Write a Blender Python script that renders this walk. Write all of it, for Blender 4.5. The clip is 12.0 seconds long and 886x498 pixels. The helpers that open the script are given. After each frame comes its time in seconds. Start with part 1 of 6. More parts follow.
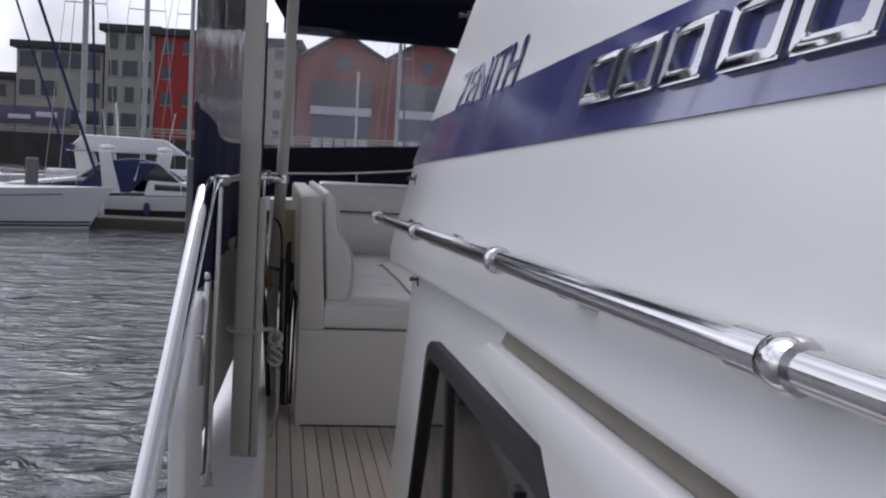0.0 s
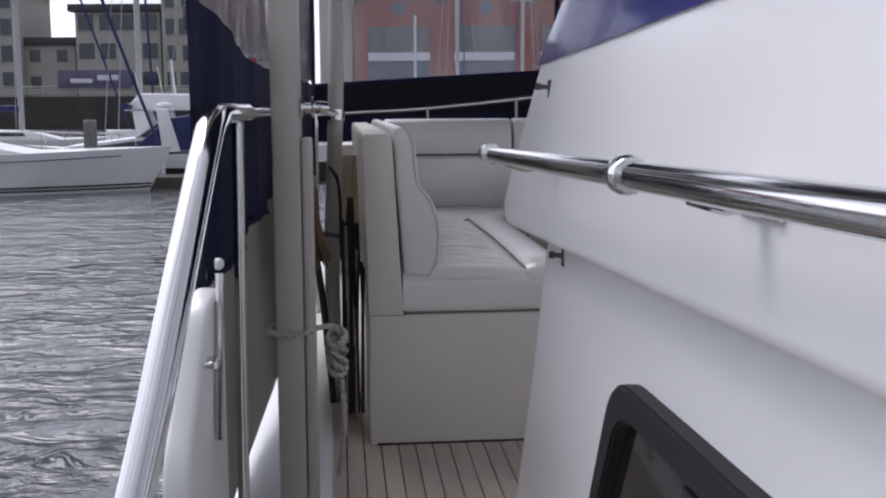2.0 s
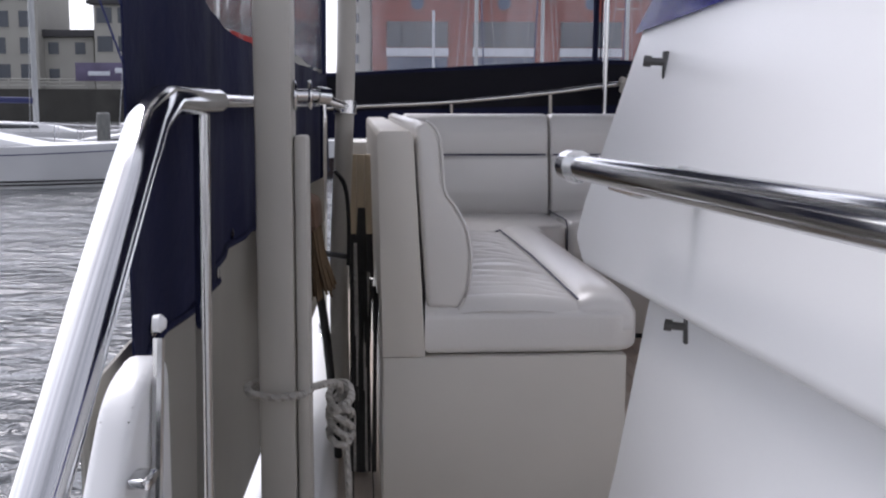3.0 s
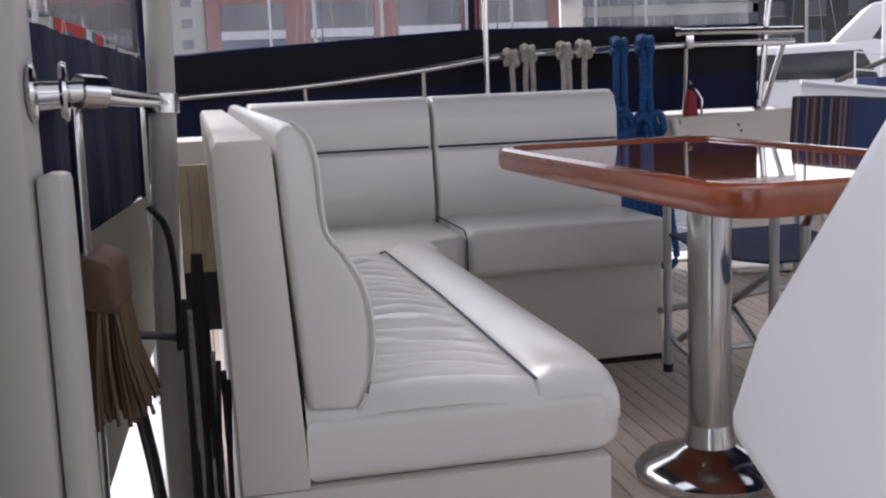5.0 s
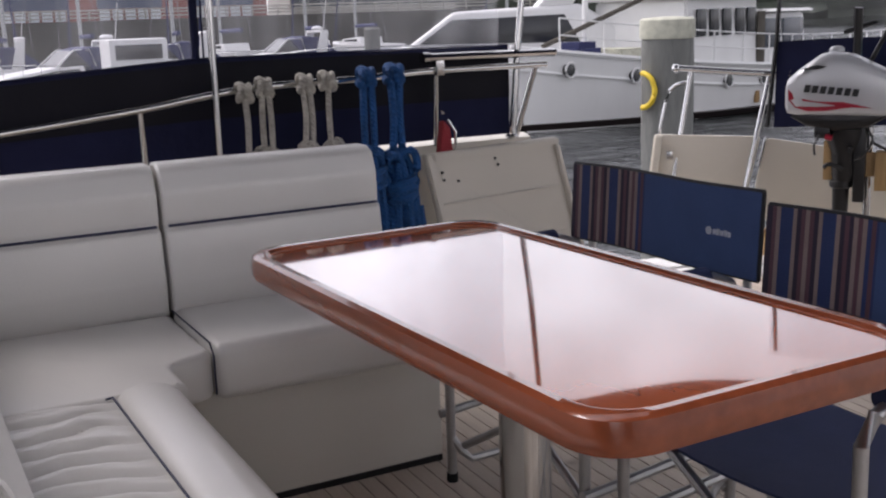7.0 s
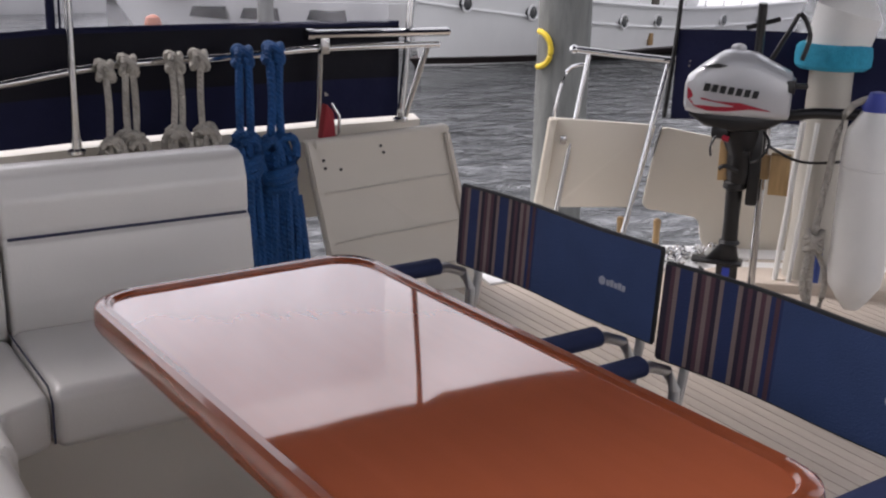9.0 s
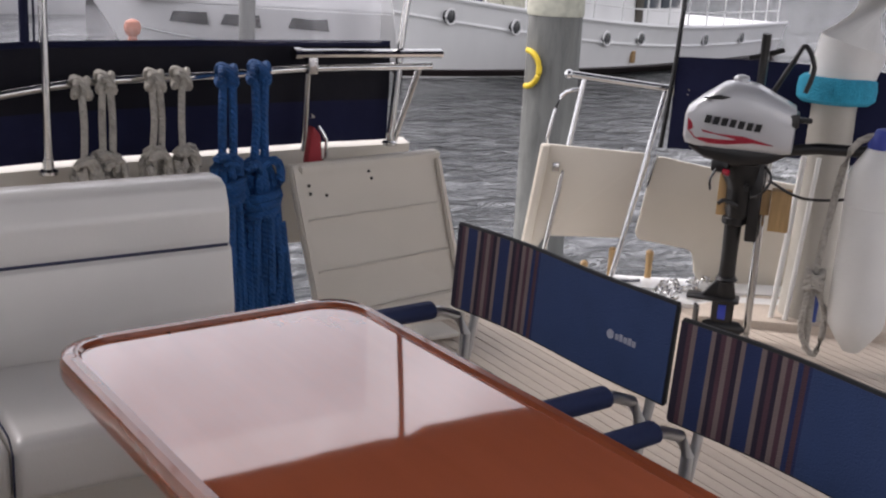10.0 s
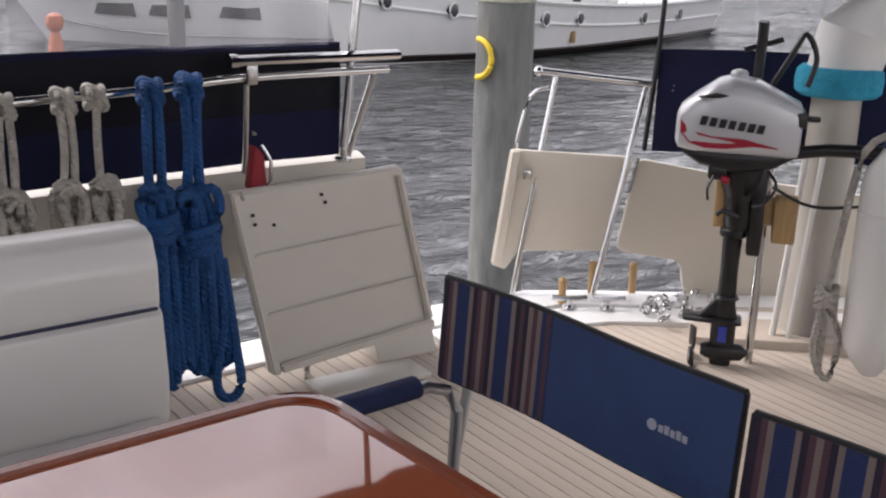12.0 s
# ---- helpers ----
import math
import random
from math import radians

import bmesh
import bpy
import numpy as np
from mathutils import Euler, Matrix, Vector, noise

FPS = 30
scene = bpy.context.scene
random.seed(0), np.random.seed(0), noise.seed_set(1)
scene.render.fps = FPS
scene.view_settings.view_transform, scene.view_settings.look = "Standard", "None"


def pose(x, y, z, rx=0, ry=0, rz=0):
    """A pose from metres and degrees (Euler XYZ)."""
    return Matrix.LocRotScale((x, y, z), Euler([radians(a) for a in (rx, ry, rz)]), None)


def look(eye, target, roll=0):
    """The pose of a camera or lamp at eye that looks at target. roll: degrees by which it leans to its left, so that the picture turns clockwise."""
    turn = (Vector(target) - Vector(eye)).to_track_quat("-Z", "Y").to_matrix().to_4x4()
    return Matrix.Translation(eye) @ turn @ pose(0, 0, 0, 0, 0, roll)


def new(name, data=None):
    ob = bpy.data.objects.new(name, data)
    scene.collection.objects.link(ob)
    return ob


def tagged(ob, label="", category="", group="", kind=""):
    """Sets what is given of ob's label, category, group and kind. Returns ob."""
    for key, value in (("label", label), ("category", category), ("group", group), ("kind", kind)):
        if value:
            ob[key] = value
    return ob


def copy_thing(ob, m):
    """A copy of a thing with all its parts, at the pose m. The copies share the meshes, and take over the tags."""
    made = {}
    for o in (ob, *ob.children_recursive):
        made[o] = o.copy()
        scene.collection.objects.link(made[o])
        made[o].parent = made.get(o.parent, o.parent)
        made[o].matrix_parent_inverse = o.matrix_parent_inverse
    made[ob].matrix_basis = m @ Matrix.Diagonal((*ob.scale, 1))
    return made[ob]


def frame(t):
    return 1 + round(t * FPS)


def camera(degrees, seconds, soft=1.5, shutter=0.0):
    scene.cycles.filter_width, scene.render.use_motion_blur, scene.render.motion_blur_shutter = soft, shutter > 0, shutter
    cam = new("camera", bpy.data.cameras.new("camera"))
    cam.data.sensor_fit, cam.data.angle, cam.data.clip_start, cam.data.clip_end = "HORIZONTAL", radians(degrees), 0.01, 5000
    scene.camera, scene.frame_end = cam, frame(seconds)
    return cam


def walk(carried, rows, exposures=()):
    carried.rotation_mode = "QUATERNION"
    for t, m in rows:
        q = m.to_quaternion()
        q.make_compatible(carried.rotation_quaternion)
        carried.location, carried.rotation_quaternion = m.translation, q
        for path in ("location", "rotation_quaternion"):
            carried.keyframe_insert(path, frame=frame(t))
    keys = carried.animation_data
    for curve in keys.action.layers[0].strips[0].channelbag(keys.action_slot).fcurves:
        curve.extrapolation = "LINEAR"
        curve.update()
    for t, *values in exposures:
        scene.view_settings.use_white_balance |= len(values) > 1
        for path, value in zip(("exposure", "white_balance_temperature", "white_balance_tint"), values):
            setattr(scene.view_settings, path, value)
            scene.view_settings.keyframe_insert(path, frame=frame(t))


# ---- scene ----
cam = camera(44.2, 12.0, 2.2)
PATH = [
    (0, (0.282, -0.015, 1.054), (0.435, 1.973, 0.901), 2.95),
    (0.5, (0.262, 0.193, 1.02), (0.34, 2.18, 0.807), 0.92),
    (1, (0.27, 0.532, 1.015), (0.319, 2.518, 0.782), -0.95),
    (1.5, (0.256, 0.818, 0.999), (0.321, 2.802, 0.751), -0.37),
    (2, (0.223, 1.154, 0.983), (0.256, 3.137, 0.724), -0.33),
    (2.5, (0.2, 1.444, 0.951), (0.232, 3.416, 0.62), -0.83),
    (3, (0.194, 1.782, 0.971), (0.198, 3.764, 0.705), 0.2),
    (3.2, (0.184, 1.89, 0.974), (0.206, 3.873, 0.717), 1.08),
    (4.8, (0.149, 2.602, 0.971), (0.416, 4.559, 0.658), -1.18),
    (5, (0.152, 2.693, 0.981), (0.426, 4.65, 0.674), -2.28),
    (5.5, (0.167, 2.978, 1.028), (0.536, 4.919, 0.715), -4.28),
    (6, (0.166, 3.084, 1.143), (0.674, 4.973, 0.725), -2.24),
    (6.5, (0.184, 3.205, 1.177), (0.827, 5.039, 0.704), -3.69),
    (7, (0.196, 3.293, 1.296), (0.959, 5.095, 0.883), -2.1),
    (7.5, (0.228, 3.323, 1.357), (1.071, 5.091, 0.955), -3.68),
    (7.7, (0.248, 3.369, 1.359), (1.117, 5.12, 0.935), -4.02),
    (9.3, (0.383, 3.593, 1.538), (1.316, 5.271, 0.978), 1.78),
    (9.5, (0.399, 3.629, 1.543), (1.343, 5.306, 1.0), 1.27),
    (10, (0.398, 3.738, 1.539), (1.368, 5.403, 1.005), 3.05),
    (10.5, (0.387, 3.919, 1.531), (1.31, 5.608, 0.987), 2.79),
    (11, (0.388, 4.047, 1.559), (1.262, 5.78, 1.074), 1.16),
    (11.5, (0.445, 4.119, 1.547), (1.388, 5.808, 1.038), 1.18),
    (12, (0.595, 4.247, 1.546), (1.653, 5.849, 0.986), 1.74),
]
LIGHTING = [(0, 0.32, 6000, 18), (1.0, 0.58, 6000, 19), (2.0, 0.70, 6000, 18), (3.2, 1.15, 6080, 18), (5.0, 1.34, 6200, 19), (6.0, 1.36, 6400, 19), (7.5, 1.02, 6450, 19), (9.5, 1.36, 6550, 18), (12, 1.40, 6600, 18)]
walk(cam, [(t, look(eye, target, roll)) for t, eye, target, roll in PATH], LIGHTING)


# ---- light ----
world = bpy.data.worlds.new("sky")
scene.world = world
world.use_nodes = True
wn = world.node_tree.nodes
wl = world.node_tree.links
wbg = wn["Background"]
sky = wn.new("ShaderNodeTexSky")
sky.sky_type = "NISHITA"
sky.sun_disc = False
sky.sun_elevation = radians(50)
sky.sun_rotation = radians(325)
sky.air_density, sky.dust_density, sky.ozone_density = 1.0, 1.6, 1.0
whiten = wn.new("ShaderNodeHueSaturation")
whiten.inputs["Saturation"].default_value = 0.16
cloud = wn.new("ShaderNodeTexNoise")
cloud.inputs["Scale"].default_value = 4.5
cloud.inputs["Detail"].default_value = 6
cramp = wn.new("ShaderNodeMapRange")
cramp.inputs["From Min"].default_value, cramp.inputs["From Max"].default_value = 0.3, 0.7
cramp.inputs["To Min"].default_value, cramp.inputs["To Max"].default_value = 0.5, 1.12
wmul = wn.new("ShaderNodeMixRGB")
wmul.blend_type = "MULTIPLY"
wmul.inputs["Fac"].default_value = 1.0
wtc = wn.new("ShaderNodeTexCoord")
wl.new(wtc.outputs["Generated"], cloud.inputs["Vector"])
wl.new(cloud.outputs["Fac"], cramp.inputs["Value"])
wl.new(sky.outputs["Color"], whiten.inputs["Color"])
wl.new(whiten.outputs["Color"], wmul.inputs["Color1"])
wl.new(cramp.outputs["Result"], wmul.inputs["Color2"])
wl.new(wmul.outputs["Color"], wbg.inputs["Color"])
wbg.inputs["Strength"].default_value = 0.15
sun_data = bpy.data.lights.new("sun", "SUN")
sun_data.energy, sun_data.angle, sun_data.color = 1.1, radians(30), (1.0, 0.97, 0.93)
sun = new("sun", sun_data)
sun.matrix_world = look((0, 0, 30), (4.5, -6.5, 20.5))


# ---- materials ----
def mat(name, col, rough=0.5, metal=0.0, var=0.12, scale=8.0, bump=0.0, bscale=60.0, spec=0.5, rand=0.0, coat=0.0, stretch=(1, 1, 1), dirt=0.0):
    m = bpy.data.materials.new(name)
    m.use_nodes = True
    n, l = m.node_tree.nodes, m.node_tree.links
    b = n["Principled BSDF"]
    b.inputs["Roughness"].default_value = rough
    b.inputs["Metallic"].default_value = metal
    b.inputs["Specular IOR Level"].default_value = spec
    b.inputs["Coat Weight"].default_value = coat
    tc = n.new("ShaderNodeTexCoord")
    mp = n.new("ShaderNodeMapping")
    mp.inputs["Scale"].default_value = stretch
    l.new(tc.outputs["Object"], mp.inputs["Vector"])
    n1 = n.new("ShaderNodeTexNoise")
    n1.inputs["Scale"].default_value, n1.inputs["Detail"].default_value = scale, 5
    n2 = n.new("ShaderNodeTexNoise")
    n2.inputs["Scale"].default_value, n2.inputs["Detail"].default_value = scale * 0.13, 3
    l.new(mp.outputs["Vector"], n1.inputs["Vector"])
    l.new(mp.outputs["Vector"], n2.inputs["Vector"])
    add = n.new("ShaderNodeMath")
    add.operation = "ADD"
    l.new(n1.outputs["Fac"], add.inputs[0])
    l.new(n2.outputs["Fac"], add.inputs[1])
    val = add.outputs[0]
    if rand:
        oi = n.new("ShaderNodeObjectInfo")
        ma = n.new("ShaderNodeMath")
        ma.operation = "MULTIPLY_ADD"
        l.new(oi.outputs["Random"], ma.inputs[0])
        ma.inputs[1].default_value = rand
        l.new(val, ma.inputs[2])
        val = ma.outputs[0]
    mr = n.new("ShaderNodeMapRange")
    mr.inputs["From Min"].default_value, mr.inputs["From Max"].default_value = 0.6, 1.4 + rand
    mr.inputs["To Min"].default_value, mr.inputs["To Max"].default_value = 1 - var, 1 + var
    l.new(val, mr.inputs["Value"])
    mix = n.new("ShaderNodeMixRGB")
    mix.blend_type = "MULTIPLY"
    mix.inputs["Fac"].default_value = 1
    mix.inputs["Color1"].default_value = (*col, 1)
    l.new(mr.outputs["Result"], mix.inputs["Color2"])
    out = mix.outputs["Color"]
    if dirt:
        n3 = n.new("ShaderNodeTexNoise")
        n3.inputs["Scale"].default_value, n3.inputs["Detail"].default_value = scale * 0.5, 8
        l.new(mp.outputs["Vector"], n3.inputs["Vector"])
        r3 = n.new("ShaderNodeMapRange")
        r3.inputs["From Min"].default_value, r3.inputs["From Max"].default_value = 0.55, 0.75
        r3.inputs["To Max"].default_value = dirt
        l.new(n3.outputs["Fac"], r3.inputs["Value"])
        md = n.new("ShaderNodeMixRGB")
        md.inputs["Color2"].default_value = (col[0] * 0.45, col[1] * 0.42, col[2] * 0.36, 1)
        l.new(r3.outputs["Result"], md.inputs["Fac"])
        l.new(out, md.inputs["Color1"])
        out = md.outputs["Color"]
    l.new(out, b.inputs["Base Color"])
    if bump:
        nb = n.new("ShaderNodeTexNoise")
        nb.inputs["Scale"].default_value, nb.inputs["Detail"].default_value = bscale, 4
        l.new(mp.outputs["Vector"], nb.inputs["Vector"])
        bp = n.new("ShaderNodeBump")
        bp.inputs["Strength"].default_value, bp.inputs["Distance"].default_value = bump, 0.01
        l.new(nb.outputs["Fac"], bp.inputs["Height"])
        l.new(bp.outputs["Normal"], b.inputs["Normal"])
    return m


M_GEL = mat("white_gelcoat", (0.79, 0.79, 0.78), 0.3, var=0.03, scale=3, coat=0.05, dirt=0.05)
M_CREAM = mat("cream_gelcoat", (0.60, 0.57, 0.51), 0.4, var=0.05, scale=4, dirt=0.08)
M_BOARD = mat("yellowed_white_gelcoat", (0.64, 0.59, 0.50), 0.35, var=0.05, scale=3, dirt=0.06)
M_POST = mat("grey_cream_post_paint", (0.42, 0.40, 0.355), 0.4, var=0.08, scale=5, dirt=0.15)
M_GROOVE = mat("grimy_shaded_groove", (0.22, 0.20, 0.16), 0.7, var=0.2, scale=9)
M_STRIPE = mat("blue_stripe_paint", (0.024, 0.028, 0.17), 0.10, var=0.08, scale=3, coat=0.3, spec=0.5)
M_STEEL = mat("polished_stainless", (0.60, 0.60, 0.60), 0.11, 1.0, var=0.05, scale=14)
M_ALU = mat("dull_aluminium", (0.48, 0.48, 0.48), 0.42, 1.0, var=0.08, scale=30)
M_VINYL = mat("cream_leatherette", (0.68, 0.66, 0.625), 0.28, spec=0.8, var=0.04, scale=5, bump=0.05, bscale=160, dirt=0.03)
M_PIPE = mat("navy_piping", (0.02, 0.025, 0.06), 0.5)
M_NAVY = mat("navy_canvas", (0.011, 0.013, 0.042), 0.85, var=0.25, scale=7, bump=0.5, bscale=18, spec=0.2)
M_BLACK = mat("black_rubber", (0.012, 0.012, 0.013), 0.62, var=0.2, spec=0.3)
M_TEAK = mat("weathered_teak", (0.50, 0.43, 0.36), 0.66, var=0.2, scale=22, bump=0.25, bscale=70, rand=0.5, stretch=(6, 5.0, 6), dirt=0.25)
M_CAULK = mat("black_caulking", (0.035, 0.032, 0.03), 0.8)
M_MAHOG = mat("varnished_mahogany", (0.40, 0.105, 0.045), 0.05, var=0.07, scale=6, spec=0.5, coat=1.0, stretch=(5, 0.5, 5))
M_MAHOG.node_tree.nodes["Principled BSDF"].inputs["Coat Roughness"].default_value = 0.02
M_MAHOG.node_tree.nodes["Principled BSDF"].inputs["Coat IOR"].default_value = 1.75
M_MAHOGE = mat("mahogany_edge", (0.25, 0.060, 0.022), 0.18, var=0.25, scale=9, coat=0.6, stretch=(5, 0.6, 5))
M_BLUEF = mat("blue_chair_fabric", (0.03, 0.042, 0.105), 0.75, var=0.15, scale=12, bump=0.4, bscale=300, spec=0.25)
M_ROPEW = mat("grey_white_rope", (0.42, 0.40, 0.36), 0.85, var=0.3, scale=60, bump=0.8, bscale=140)
M_ROPEB = mat("blue_rope", (0.005, 0.068, 0.225), 0.75, var=0.35, scale=60, bump=0.8, bscale=140)
for m_ in (M_ROPEW, M_ROPEB):
    n_, l_ = m_.node_tree.nodes, m_.node_tree.links
    wv = n_.new("ShaderNodeTexWave")
    wv.bands_direction = "DIAGONAL"
    wv.inputs["Scale"].default_value, wv.inputs["Distortion"].default_value = 34, 2.0
    tc_ = n_.new("ShaderNodeTexCoord")
    l_.new(tc_.outputs["Object"], wv.inputs["Vector"])
    lay = n_.new("ShaderNodeBump")
    lay.inputs["Strength"].default_value, lay.inputs["Distance"].default_value = 0.55, 0.005
    l_.new(wv.outputs["Fac"], lay.inputs["Height"])
    bs_ = n_["Principled BSDF"]
    l_.new(bs_.inputs["Normal"].links[0].from_socket, lay.inputs["Normal"])
    l_.new(lay.outputs["Normal"], bs_.inputs["Normal"])
M_RED = mat("red_bag", (0.30, 0.02, 0.03), 0.7)
M_GLASSD = mat("dark_window_glass", (0.012, 0.011, 0.011), 0.05, var=0.2, coat=0.0)
M_WOODB = mat("bare_wood_block", (0.42, 0.27, 0.12), 0.6, var=0.25, scale=20, stretch=(4, 4, 0.6))
M_MOTGREY = mat("silver_grey_cowl", (0.52, 0.53, 0.55), 0.28, 0.2, var=0.03, coat=0.4)
M_MOTRED = mat("red_swoosh_paint", (0.35, 0.01, 0.03), 0.3)
M_BLKMET = mat("black_painted_metal", (0.009, 0.009, 0.010), 0.35, var=0.3, scale=20)
M_CYAN = mat("turquoise_towelling", (0.02, 0.28, 0.42), 0.95, var=0.25, scale=40, bump=0.9, bscale=120)
M_FENDER = mat("white_fender_vinyl", (0.70, 0.70, 0.68), 0.4, var=0.05, dirt=0.1)
M_PILE = mat("weathered_timber_pile", (0.17, 0.175, 0.165), 0.85, var=0.45, scale=5, bump=0.6, bscale=22, stretch=(3, 3, 0.7), dirt=0.5)
M_MOSS = mat("mossy_cap", (0.46, 0.46, 0.38), 0.9, var=0.35, scale=14, dirt=0.85)
M_YELLOW = mat("yellow_plastic", (0.72, 0.52, 0.03), 0.45)


def vinyl_window():
    m = bpy.data.materials.new("clear_vinyl")
    m.use_nodes = True
    n, l = m.node_tree.nodes, m.node_tree.links
    n.remove(n["Principled BSDF"])
    tr = n.new("ShaderNodeBsdfTransparent")
    tr.inputs["Color"].default_value = (0.96, 0.96, 0.97, 1)
    gl = n.new("ShaderNodeBsdfGlossy")
    gl.inputs["Roughness"].default_value = 0.12
    gl.inputs["Color"].default_value = (0.9, 0.9, 0.9, 1)
    df = n.new("ShaderNodeBsdfTranslucent")
    df.inputs["Color"].default_value = (0.75, 0.76, 0.8, 1)
    nz = n.new("ShaderNodeTexNoise")
    nz.inputs["Scale"].default_value, nz.inputs["Detail"].default_value = 2.2, 4
    bp = n.new("ShaderNodeBump")
    bp.inputs["Strength"].default_value, bp.inputs["Distance"].default_value = 0.3, 0.05
    tc = n.new("ShaderNodeTexCoord")
    mp = n.new("ShaderNodeMapping")
    mp.inputs["Scale"].default_value = (3, 3, 0.8)
    l.new(tc.outputs["Object"], mp.inputs["Vector"])
    l.new(mp.outputs["Vector"], nz.inputs["Vector"])
    l.new(nz.outputs["Fac"], bp.inputs["Height"])
    l.new(bp.outputs["Normal"], gl.inputs["Normal"])
    m1 = n.new("ShaderNodeMixShader")
    mr = n.new("ShaderNodeMapRange")
    mr.inputs["From Min"].default_value, mr.inputs["From Max"].default_value = 0.35, 0.7
    mr.inputs["To Min"].default_value, mr.inputs["To Max"].default_value = 0.008, 0.05
    l.new(nz.outputs["Fac"], mr.inputs["Value"])
    l.new(mr.outputs["Result"], m1.inputs["Fac"])
    l.new(tr.outputs[0], m1.inputs[1])
    l.new(df.outputs[0], m1.inputs[2])
    fr = n.new("ShaderNodeFresnel")
    fr.inputs["IOR"].default_value = 1.35
    m2 = n.new("ShaderNodeMixShader")
    l.new(fr.outputs[0], m2.inputs["Fac"])
    l.new(m1.outputs[0], m2.inputs[1])
    l.new(gl.outputs[0], m2.inputs[2])
    l.new(m2.outputs[0], n["Material Output"].inputs["Surface"])
    return m


M_CLEAR = vinyl_window()


def water_mat():
    m = bpy.data.materials.new("harbour_water")
    m.use_nodes = True
    n, l = m.node_tree.nodes, m.node_tree.links
    b = n["Principled BSDF"]
    b.inputs["Base Color"].default_value = (0.035, 0.039, 0.041, 1)
    b.inputs["Roughness"].default_value = 0.06
    b.inputs["IOR"].default_value = 1.33
    b.inputs["Specular IOR Level"].default_value = 0.75
    tc = n.new("ShaderNodeTexCoord")
    mp = n.new("ShaderNodeMapping")
    mp.inputs["Rotation"].default_value = (0, 0, radians(-12))
    mp.inputs["Scale"].default_value = (0.85, 1.4, 1)
    l.new(tc.outputs["Object"], mp.inputs["Vector"])
    na = n.new("ShaderNodeTexNoise")
    na.inputs["Scale"].default_value, na.inputs["Detail"].default_value, na.inputs["Distortion"].default_value = 1.9, 4, 0.9
    nb = n.new("ShaderNodeTexNoise")
    nb.inputs["Scale"].default_value, nb.inputs["Detail"].default_value = 0.35, 2
    l.new(mp.outputs["Vector"], na.inputs["Vector"])
    l.new(mp.outputs["Vector"], nb.inputs["Vector"])
    mu = n.new("ShaderNodeMath")
    mu.operation = "MULTIPLY"
    mb = n.new("ShaderNodeMapRange")
    mb.inputs["From Min"].default_value, mb.inputs["From Max"].default_value = 0.3, 0.65
    mb.inputs["To Min"].default_value = 0.35
    l.new(nb.outputs["Fac"], mb.inputs["Value"])
    l.new(na.outputs["Fac"], mu.inputs[0])
    l.new(mb.outputs["Result"], mu.inputs[1])
    bp = n.new("ShaderNodeBump")
    bp.inputs["Strength"].default_value, bp.inputs["Distance"].default_value = 1.0, 0.20
    l.new(mu.outputs[0], bp.inputs["Height"])
    l.new(bp.outputs["Normal"], b.inputs["Normal"])
    return m


M_WATER = water_mat()


def stripes_mat():
    """Woven stripes along x in the first third of the cloth, plain blue after it."""
    m = mat("striped_chair_fabric", (0.034, 0.060, 0.145), 0.78, var=0.12, scale=12, bump=0.4, bscale=300, spec=0.25)
    n, l = m.node_tree.nodes, m.node_tree.links
    b = n["Principled BSDF"]
    tc = n.new("ShaderNodeTexCoord")
    sx = n.new("ShaderNodeSeparateXYZ")
    l.new(tc.outputs["Object"], sx.inputs[0])
    mr = n.new("ShaderNodeMapRange")
    mr.inputs["From Min"].default_value, mr.inputs["From Max"].default_value = -0.35, -0.06
    l.new(sx.outputs["X"], mr.inputs["Value"])
    rp = n.new("ShaderNodeValToRGB")
    rp.color_ramp.interpolation = "CONSTANT"
    tan, nav, wine, dark = (0.19, 0.145, 0.135, 1), (0.022, 0.035, 0.10, 1), (0.085, 0.042, 0.055, 1), (0.026, 0.02, 0.035, 1)
    stops = [dark, wine, tan, nav, nav, nav, tan, dark, wine, tan, wine, dark, tan, nav, nav, nav, tan, dark, wine, dark, tan, wine, tan, nav, wine, nav]
    els = rp.color_ramp.elements
    els[0].color, els[1].position, els[1].color = stops[0], 0.985, (0.034, 0.060, 0.145, 1)
    for i, c in enumerate(stops[1:], 1):
        e = els.new(i / len(stops))
        e.color = c
    l.new(mr.outputs["Result"], rp.inputs["Fac"])
    old = b.inputs["Base Color"].links[0].from_node
    l.new(rp.outputs["Color"], old.inputs["Color1"])
    return m


M_STRIPES = stripes_mat()


# ---- mesh tools ----
def obj_from(name, bm, material, smooth=True):
    me = bpy.data.meshes.new(name)
    bm.normal_update()
    bm.to_mesh(me)
    bm.free()
    me.materials.append(material)
    if smooth:
        me.shade_smooth()
        me.set_sharp_from_angle(angle=radians(38))
    return new(name, me)


def part(name, bm, material, parent=None, label="", m=None, smooth=True):
    ob = obj_from(name, bm, material, smooth)
    if m is not None:
        ob.matrix_basis = m
    if parent is not None:
        ob.parent = parent
    if label:
        ob["label"] = label
    return ob


def thing(name, label, category, m=None, group="", kind=""):
    ob = new(name)
    ob.empty_display_size = 0.05
    if m is not None:
        ob.matrix_basis = m
    return tagged(ob, label, category, group, kind)


